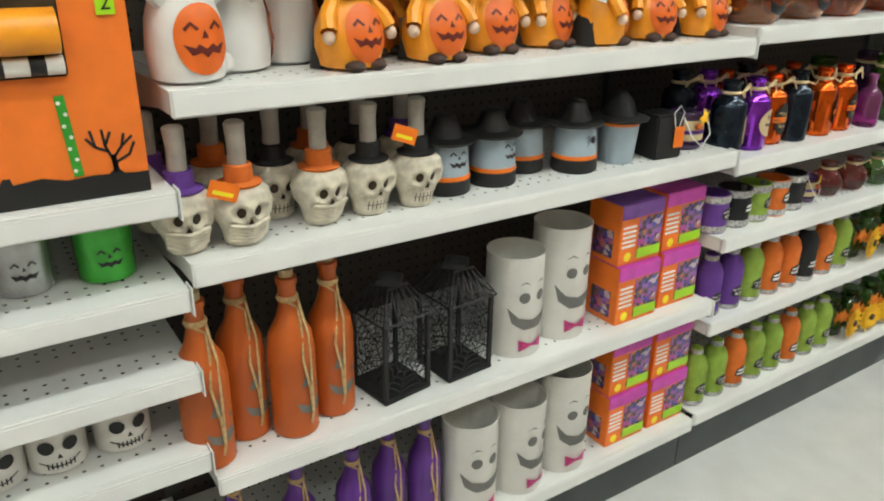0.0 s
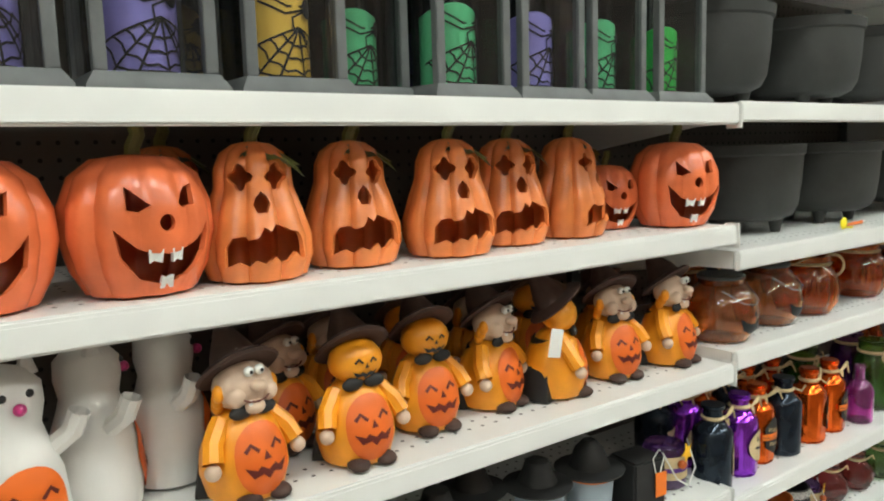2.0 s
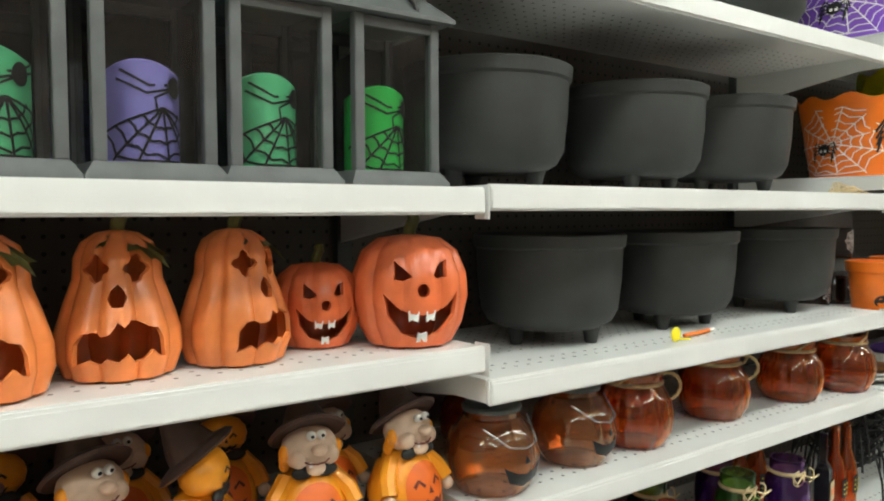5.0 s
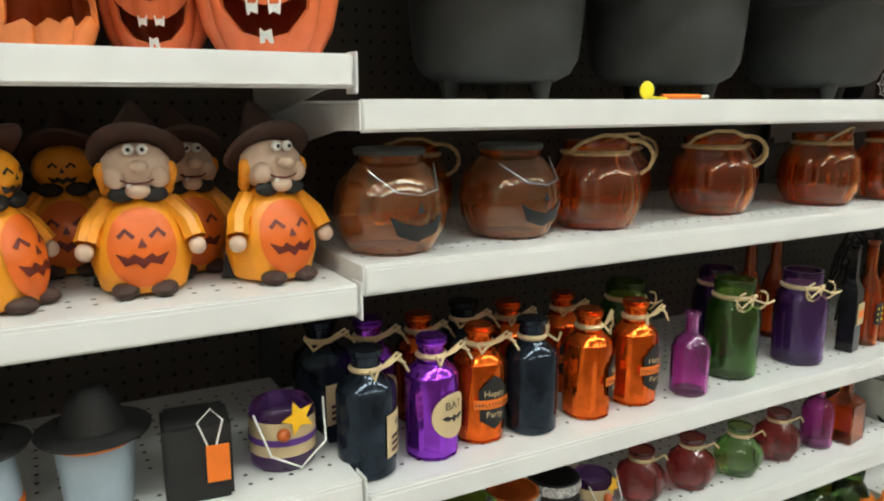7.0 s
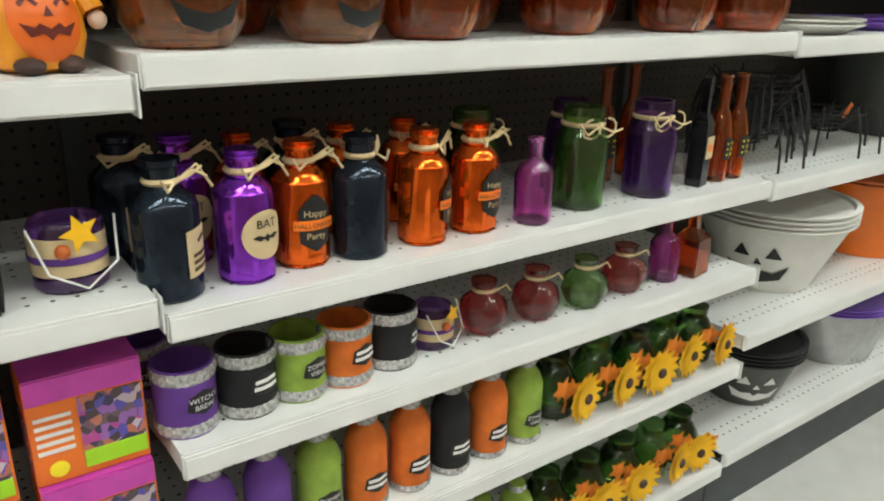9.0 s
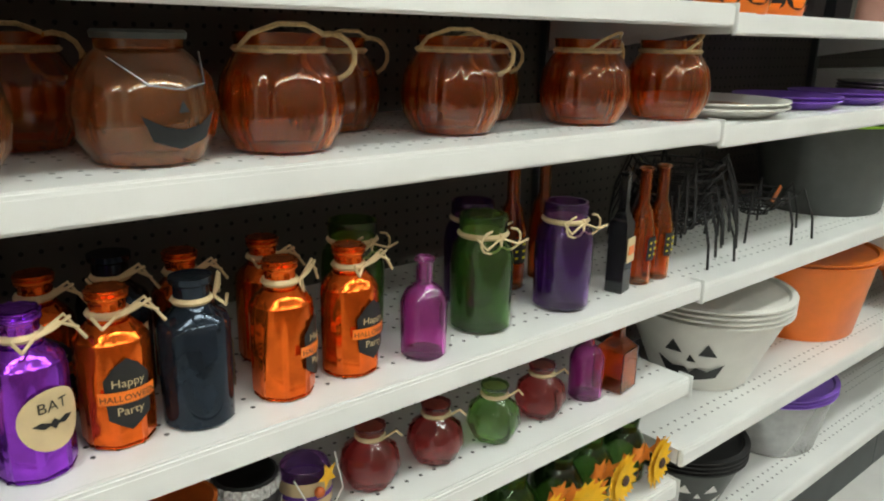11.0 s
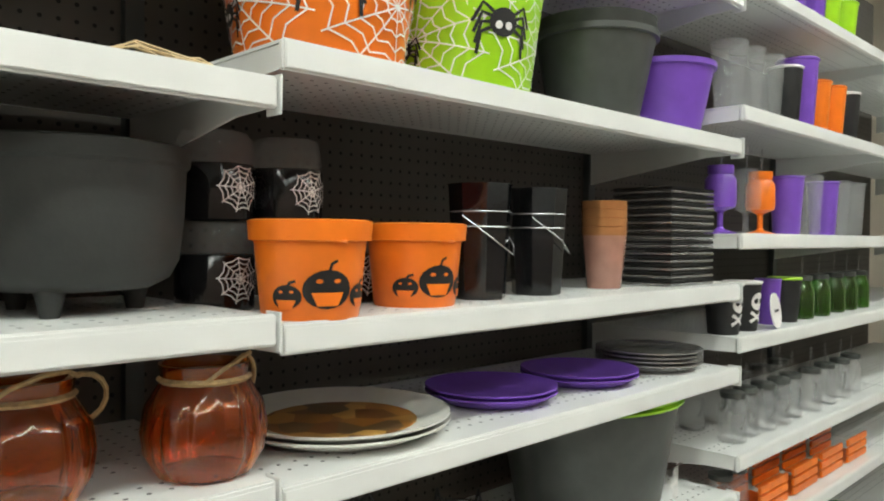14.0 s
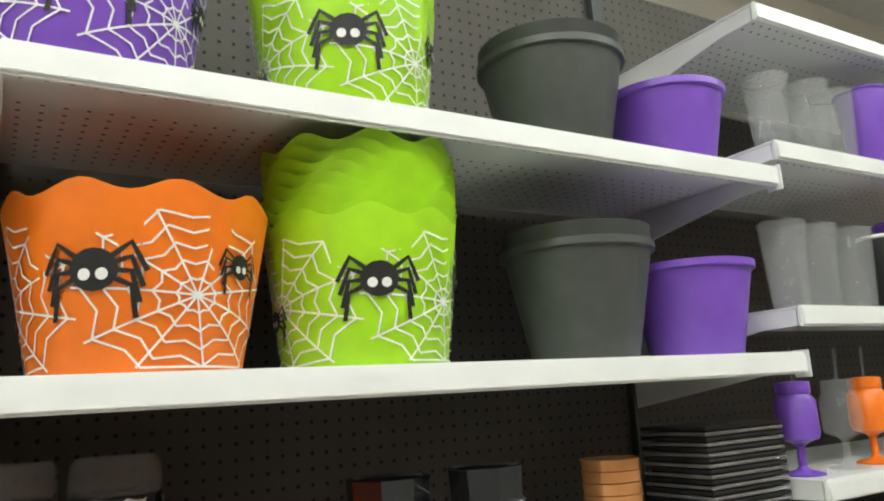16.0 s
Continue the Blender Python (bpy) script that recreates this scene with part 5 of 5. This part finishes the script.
BO3 = bin_(ORANGE, "orange plastic bin with white web and spider print", 0.115, 0.15, 0.2, True)
BL3 = bin_(LIME, "stack of lime green plastic bins with web and spider print", 0.112, 0.138, 0.2, True, 8)
BV3 = bin_(PURPLE, "purple plastic bin with white web and spider print", 0.115, 0.15, 0.2, True)
BG3 = bin_(GREYP, "charcoal grey plastic waste bin stack with rolled rims", 0.085, 0.125, 0.19, False, 3, False)
BP3 = bin_(PURPLE, "plain purple plastic waste bin with rolled rim", 0.078, 0.112, 0.165, False, 1, False)
Z = LEVELS[2][1]
place(BO3, 2.605, 0.15, Z, -14)
place(BL3, 2.9, 0.15, Z, 0)
place(BG3, 3.3, 0.15, Z)
place(BP3, 3.545, 0.13, Z)
Z = LEVELS[2][0]
place(BV3, 2.535, 0.155, Z, 12)
place(BL3, 2.885, 0.15, Z, -6)
place(BG3, 3.28, 0.15, Z)
place(BP3, 3.545, 0.14, Z)


def tub(words, m, r0, r1, h, sx=1.0, rimm=None, layers=3, face=None):
    p = thing("tub", words, "tub", "party tubs")
    part("tub_wall", lathe([(r0, 0), (r0 + 0.004, 0.004), (r1, h), (r1 - 0.004, h), (r0 - 0.002, 0.01)], 48, None, (0, 0, 0), sx), m, p)
    for k in range(layers):
        z = h - 0.004 + 0.0095 * k
        part("rim", lathe([(r1, z), (r1 + 0.007, z + 0.001), (r1 + 0.008, z + 0.005), (r1 - 0.004, z + 0.0065), (r1 - 0.02, z - 0.02)], 48, None, (0, 0, 0), sx), rimm or m, p)
    if face:
        f = wrap([(r0 + 0.004, 0), (r1, h)], None, 0.0015, sx)
        bm = bmesh.new()
        for u in (-0.03, 0.03):
            patch([(u - 0.016, h * 0.56), (u + 0.016, h * 0.56), (u, h * 0.74)], f, bm=bm)
        patch([(-0.006, h * 0.45), (0.01, h * 0.45), (0, h * 0.56)], f, bm=bm)
        patch([(-0.06, h * 0.45), (-0.03, h * 0.34), (-0.01, h * 0.36), (0, h * 0.29), (0.01, h * 0.36), (0.03, h * 0.33), (0.06, h * 0.45), (0.045, h * 0.24), (0, h * 0.16), (-0.045, h * 0.24)], f, bm=bm)
        part("face_print", bm, face, p, "printed jack face")
    return p


def copy_web(p, r, u0, z0, s, m=None):
    part("web_print", stroke(web(u0, z0, s, 9, 4), wrap([(r, 0), (r, 0.3)], None, 0.0016), 0.0022), WEBW, p, "white web print")


GT = tub("dark grey oval party tub with lime green rims", GREYP, 0.115, 0.15, 0.19, 1.15, LIME, 5)
place(GT, 3.36, 0.2, LEVELS[2][4], 0, 1.25)
copy_web(GT, 0.152, 0.05, 0.06, 0.035)
OT = tub("orange plastic oval party tub", ORANGE, 0.115, 0.15, 0.19, 1.15, None, 2)
place(OT, 3.33, 0.19, LEVELS[2][5], 0, 1.15)
WB = tub("white plastic treat bowl stack with black jack face", ENAM, 0.085, 0.15, 0.15, 1.0, None, 4, INK)
place(WB, 2.8, 0.185, LEVELS[2][5], -68, 1.25)
KB = tub("black plastic treat bowl with pale jack face", GREYP, 0.075, 0.125, 0.13, 1.0, BLACK, 4, WEBW)
place(KB, 2.74, 0.16, LEVELS[2][6], -40, 1.1)
GT2 = tub("grey speckled oval tub with purple rims", SILVER, 0.115, 0.15, 0.17, 1.15, PURPLE, 3)
place(GT2, 3.2, 0.17, LEVELS[2][6])

Z = LEVELS[2][2]


def pail():
    p = thing("bucket", "orange plastic bucket wrapped in film with black pumpkin print", "bucket", "orange buckets")
    r0, r1, h = 0.066, 0.082, 0.135
    part("bucket_wall", lathe([(r0, 0), (r0 + 0.002, 0.003), (r1 - 0.004, h * 0.78), (r1 + 0.003, h * 0.79), (r1 + 0.005, h - 0.002), (r1 - 0.002, h), (r0, 0.01)], 44), ORANGE, p)
    f, g = wrap([(r0 + 0.002, 0), (r1 - 0.004, h * 0.78)], None, 0.0013), wrap([(r0 + 0.002, 0), (r1 - 0.004, h * 0.78)], None, 0.0026)
    for u, s in ((0, 1.0), (0.055, 0.62), (-0.055, 0.62)):
        bm = patch(disc(u, 0.016 + 0.026 * s, 0.034 * s, 0.026 * s, 20), f)
        stroke([[(u, 0.05 * s + 0.012), (u + 0.004, 0.066 * s + 0.01), (u + 0.012, 0.07 * s + 0.01)]], f, 0.004, bm)
        part("pumpkin_print", bm, INK, p, "black pumpkin print")
        bm = patch([(u - 0.022 * s, 0.012 + 0.026 * s), (u + 0.022 * s, 0.012 + 0.026 * s), (u + 0.014 * s, 0.008 + 0.012 * s), (u - 0.014 * s, 0.008 + 0.012 * s)], g)
        for d in (-1, 1):
            patch(disc(u + d * 0.012 * s, 0.016 + 0.037 * s, 0.005 * s, 0.003 * s, 8), g, 0.004, bm)
        part("grin_print", bm, ORANGE, p, "orange grin")
    part("handle", tube([(-r1 - 0.004, 0, h - 0.012), (-0.05, -0.068, h - 0.022), (0.02, -0.084, h - 0.03), (r1 + 0.004, 0, h - 0.012)], 0.0022), ORANGE, p, "orange wire handle")
    return p


OP = pail()
place(OP, 2.525, 0.056, Z, -16, 0.92)
place(OP, 2.745, 0.098, Z, -10, 0.92)


def web_canister():
    p = thing("canister", "black canister in clear film with white web print", "canister", "web canisters")
    prof = [(0.05, 0), (0.054, 0.003), (0.054, 0.075), (0.052, 0.078)]
    part("canister_wall", lathe(prof, 28), BLKG, p)
    part("film", lathe([(0.053, 0.078), (0.052, 0.11), (0.045, 0.122)], 28, lambda a, z: 1 + 0.03 * math.cos(11 * a + z * 60)), CLEAR, p, "clear crumpled film")
    part("web_print", stroke([[(u, max(0.006, min(0.074, z))) for u, z in l] for l in web(0.0, 0.045, 0.034, 9, 4) + web(0.07, 0.045, 0.03, 8, 3)], wrap(prof, None, 0.0014), 0.0017), WEBW, p, "white web print")
    return p


WC = web_canister()
for x in (2.475, 2.61, 2.70):
    place(WC, x, 0.215, Z, 10)
for x in (2.475, 2.59):
    place(WC, x, 0.215, Z + 0.123, 10)


def glass_pail():
    p = thing("tall_bucket", "tall black metal bucket with thin wire handle", "bucket", "black buckets")
    part("bucket_wall", lathe([(0.042, 0), (0.045, 0.003), (0.055, 0.19), (0.057, 0.193), (0.05, 0.19), (0.042, 0.02)], 8, None), BLKG, p)
    part("ring", lathe([(0.0515, 0.12), (0.0528, 0.121), (0.052, 0.1225)], 24), SILVER, p, "thin silver ring")
    part("ring", lathe([(0.053, 0.145), (0.0542, 0.146), (0.0535, 0.1475)], 24), SILVER, p)
    part("handle", tube([(-0.055, 0, 0.14), (-0.035, -0.05, 0.1), (0.01, -0.06, 0.075), (0.045, -0.04, 0.09), (0.058, 0, 0.14)], 0.0013), SILVER, p, "thin wire handle")
    return p


GP = glass_pail()
row(GP, [2.905, 3.06], 0.115, Z, [10, 30])
cc = thing("cup_stack", "stack of copper-rimmed clear pink plastic cups", "cup")
part("cup", lathe([(0.034, 0), (0.036, 0.003), (0.046, 0.11), (0.044, 0.11), (0.034, 0.006)], 12), mat("rose_plastic", (0.62, 0.32, 0.24), 0.15, clear=0.4, vary=0.1), cc)
for k in range(4):
    part("rim", lathe([(0.046 + 0.0004 * k, 0.11 + 0.018 * k), (0.048, 0.127 + 0.018 * k), (0.046, 0.127 + 0.018 * k)], 24), COPPER, cc, "copper rim")
place(cc, 3.31, 0.13, Z)
ps = thing("plate_stack", "tall stack of black and silver plastic plates", "plates")
for k in range(26):
    part("plate", box(-0.1, 0.1, -0.075, 0.075, 0.0085 * k, 0.0085 * k + 0.0058, 0.0022), BLACK if k % 2 else SILVER, ps)
place(ps, 3.555, 0.13, Z, 0)


def platter(words, m, r, n, centre=None):
    p = thing("plate", words, "plate", "party plates")
    for k in range(n):
        z = 0.009 * k
        part("plate", lathe([(r * 0.7, z), (r * 0.74, z + 0.001), (r, z + 0.018), (r, z + 0.021), (r * 0.74, z + 0.006), (0.002, z + 0.005)], 48), m, p)
    if centre:
        bm = patch(disc(0, 0, r * 0.7, n=28), lambda u, v: Vector((u, v, 0.009 * (n - 1) + 0.0072)), 0.03)
        part("plate_print", bm, centre, p, "brown and orange print")
    return p


Z = LEVELS[2][3]
place(platter("round white plates with brown and orange print", ENAM, 0.155, 2, PLATEP), 2.655, 0.165, Z, 0, 1.08)
PP = platter("round purple plastic plates", PURPLE, 0.12, 2)
row(PP, [2.985, 3.25], 0.15, Z, [0, 20])
place(platter("stack of round silver printed plates", SILVER, 0.12, 4, SHADOWG), 3.51, 0.14, Z)


def spider_bowl():
    p = thing("wire_bowl", "black wire spider basket on thin legs", "basket", "wire baskets")
    for k in range(5):
        r = 0.03 + 0.014 * k
        pts = [(r * math.sin(a), -r * math.cos(a), 0.05 + 0.012 * k) for a in [2 * math.pi * j / 20 for j in range(21)]]
        part("hoop", tube(pts, 0.0022, 5), BLACK, p)
    for k in range(12):
        a = 2 * math.pi * k / 12
        part("wire", tube([(0.02 * math.sin(a), -0.02 * math.cos(a), 0.048), (0.09 * math.sin(a), -0.09 * math.cos(a), 0.1)], 0.0018, 5), BLACK, p)
    for k in range(8):
        a = 2 * math.pi * (k + 0.5) / 8
        c, s = math.sin(a), -math.cos(a)
        part("leg", tube([(0.06 * c, 0.06 * s, 0.07), (0.1 * c, 0.1 * s, 0.115), (0.125 * c, 0.125 * s, 0.05), (0.13 * c, 0.13 * s, 0.003)], 0.003, 5), BLACK, p)
    return p


SB = spider_bowl()
Z = LEVELS[2][4]
place(SB, 2.9, 0.15, Z)
for k in range(5):
    place(SB, 2.58, 0.16, Z + 0.024 * k, 7 * k)
bat = thing("paper_tag", "small orange paper tag lying in a wire basket", "tag")
part("card", box(-0.025, 0.025, -0.001, 0.001, 0, 0.04), ORANGE, bat)
bat.matrix_basis = pose(2.88, 0.1, Z + 0.085, 20, 15, 20)

# ---- bay four: drinkware ----
z4 = LEVELS[3]


def jar_mug(m, words, straw=True, lid=None):
    p = thing("drinking_jar", words, "jar", "drinking jars")
    part("glass", lathe([(0.03, 0), (0.035, 0.003), (0.036, 0.07), (0.033, 0.09), (0.027, 0.1), (0.027, 0.118), (0.024, 0.118), (0.024, 0.1), (0.031, 0.08), (0.031, 0.008)], 20), m, p)
    part("lid", lathe([(0.029, 0.11), (0.03, 0.113), (0.03, 0.124), (0.02, 0.126)], 20), lid or GREYP, p, "screw lid")
    if straw:
        part("straw", tube([(0.003, 0, 0.126), (0.01, 0, 0.185)], 0.003, 8), CLEAR if lid is None else WEBW, p, "drinking straw")
    part("handle", tube([(0.034, 0, 0.075), (0.056, 0, 0.07), (0.058, 0, 0.04), (0.035, 0, 0.025)], 0.004, 8), m, p)
    return p


JC = jar_mug(CLEAR, "clear glass mason drinking jar with dark lid and straw")
JV = jar_mug(PURPLE, "purple plastic drinking jar with straw", True, PURPLE)
JO = jar_mug(ORANGE, "orange plastic drinking jar with straw", True, ORANGE)
JG = jar_mug(GRNG, "green glass mason jar mug")
row(JC, [3.79, 3.88, 3.97, 4.07, 4.17, 4.3, 4.43, 4.56, 4.69], 0.07, z4[5])
row(JC, [3.83, 3.95, 4.1, 4.25, 4.4], 0.19, z4[5])


def goblet(m, words):
    p = thing("jar_goblet", words, "goblet", "jar goblets")
    part("foot", lathe([(0.036, 0), (0.037, 0.003), (0.012, 0.01), (0.007, 0.016), (0.007, 0.05), (0.014, 0.056)], 24), m, p)
    part("jar", lathe([(0.014, 0.056), (0.034, 0.064), (0.037, 0.075), (0.036, 0.13), (0.028, 0.142), (0.026, 0.144)], 24), m, p)
    part("lid", lathe([(0.029, 0.143), (0.03, 0.145), (0.03, 0.164), (0.01, 0.166)], 24), m, p, "screw lid")
    part("straw", tube([(0.003, 0, 0.166), (0.008, 0, 0.225)], 0.003, 8), CLEAR, p, "clear straw")
    return p


place(goblet(PURPLE, "purple plastic jar goblet with straw and stem"), 3.715, 0.07, z4[3])
place(goblet(CLEAR, "clear plastic jar goblet with straw and stem"), 3.845, 0.065, z4[3])
place(goblet(ORANGE, "orange plastic jar goblet with straw and stem"), 3.945, 0.07, z4[3])


def cupstack(m, words, h=0.15, r=0.045, face=False, lid=None):
    p = thing("cup", words, "cup", "party cups")
    part("cup", lathe([(r * 0.75, 0), (r * 0.78, 0.003), (r, h), (r * 0.96, h), (r * 0.74, 0.01)], 24), m, p)
    part("rim", lathe([(r, h - 0.004), (r + 0.003, h), (r, h + 0.004), (r * 0.5, h + 0.005)], 24), lid or m, p)
    if face:
        f, g = wrap([(r * 0.78, 0), (r, h)], None, 0.0013), wrap([(r * 0.78, 0), (r, h)], None, 0.0026)
        bm = patch(disc(0, h * 0.62, 0.022, 0.022), f)
        stroke([[(-0.02, h * 0.2), (0.02, h * 0.4)], [(-0.02, h * 0.4), (0.02, h * 0.2)]], f, 0.008, bm)
        part("skull_print", bm, WEBW, p, "white skull and bones print")
        bm = patch(disc(-0.009, h * 0.63, 0.0065), g)
        patch(disc(0.009, h * 0.63, 0.0065), g, bm=bm)
        part("eye_print", bm, INK, p)
    return p


KC = cupstack(BLACK, "black plastic cup with white skull and crossbones print", 0.12, 0.046, True, WEBW)
VC = cupstack(PURPLE, "tall plain purple plastic tumbler", 0.16, 0.045)
YC = cupstack(BLACK, "black plastic cup with lime lid", 0.12, 0.044, False, LIME)
OC = cupstack(ORANGE, "stacked orange plastic cups", 0.15, 0.046)
CC = cupstack(CLEAR, "clear glass wrapped in thin plastic film", 0.17, 0.045)
WC4 = cupstack(BLACK, "stack of black paper cups with white rims", 0.16, 0.046, False, WEBW)
row(KC, [3.715, 3.825], 0.065, z4[4])
lid = thing("round_lid", "white plastic lid leaning against a cup", "lid")
part("disc", lathe([(0.045, 0), (0.045, 0.004)], 28), WEBW, lid)
part("slot", box(-0.018, 0.018, -0.003, 0.003, 0.004, 0.0052), INK, lid, "dark straw slot")
lid.matrix_basis = pose(3.925, 0.02, z4[4] + 0.045, 82, 0, 8)
place(VC, 4.015, 0.075, z4[4], 0, 0.75)
place(YC, 4.115, 0.07, z4[4])
row(JG, [4.23, 4.36, 4.52, 4.64, 4.76], 0.07, z4[4])
row(VC, [4.13, 4.4], 0.07, z4[3])
row(CC, [4.265, 4.53, 4.65], 0.07, z4[3])
row(CC, [3.76, 3.86, 3.98], 0.07, z4[2])
row(WC4, [4.09], 0.07, z4[2])
row(VC, [4.2], 0.07, z4[2], None, 1.25)
row(OC, [4.33, 4.45], 0.07, z4[2], None, 1.05)
row(WC4, [4.6], 0.07, z4[2])
row(CC, [3.78, 3.9, 4.0], 0.07, z4[1])
row(VC, [4.12, 4.25], 0.07, z4[1], None, 1.2)
LC = cupstack(LIME, "lime green plastic cup with printed eye", 0.13, 0.05)
row(LC, [4.4, 4.55], 0.07, z4[1])
crate = thing("treat_crate", "orange slatted treat crate", "crate", "treat crates")
for yy in (-0.055, 0.055):
    for k in range(3):
        part("slat", box(-0.09, 0.09, yy - 0.004, yy + 0.004, 0.004 + 0.026 * k, 0.024 + 0.026 * k, 0.001), ORANGE, crate)
part("crate_floor", box(-0.088, 0.088, -0.05, 0.05, 0, 0.004), ORANGE, crate)
row(crate, [3.98, 4.2, 4.42, 4.64], 0.09, z4[6], [0, 0, 0, 0])
OB4 = tub("small round orange plastic bowl", ORANGE, 0.06, 0.1, 0.09, 1.0, None, 1, INK)
row(OB4, [4.0, 4.3], 0.12, z4[7])
row(GRN4 := cupstack(GREENC, "green plastic goblet cup", 0.1, 0.04), [3.8, 4.5, 4.62], 0.08, z4[7])
row(JC, [3.78, 3.87], 0.09, z4[6])
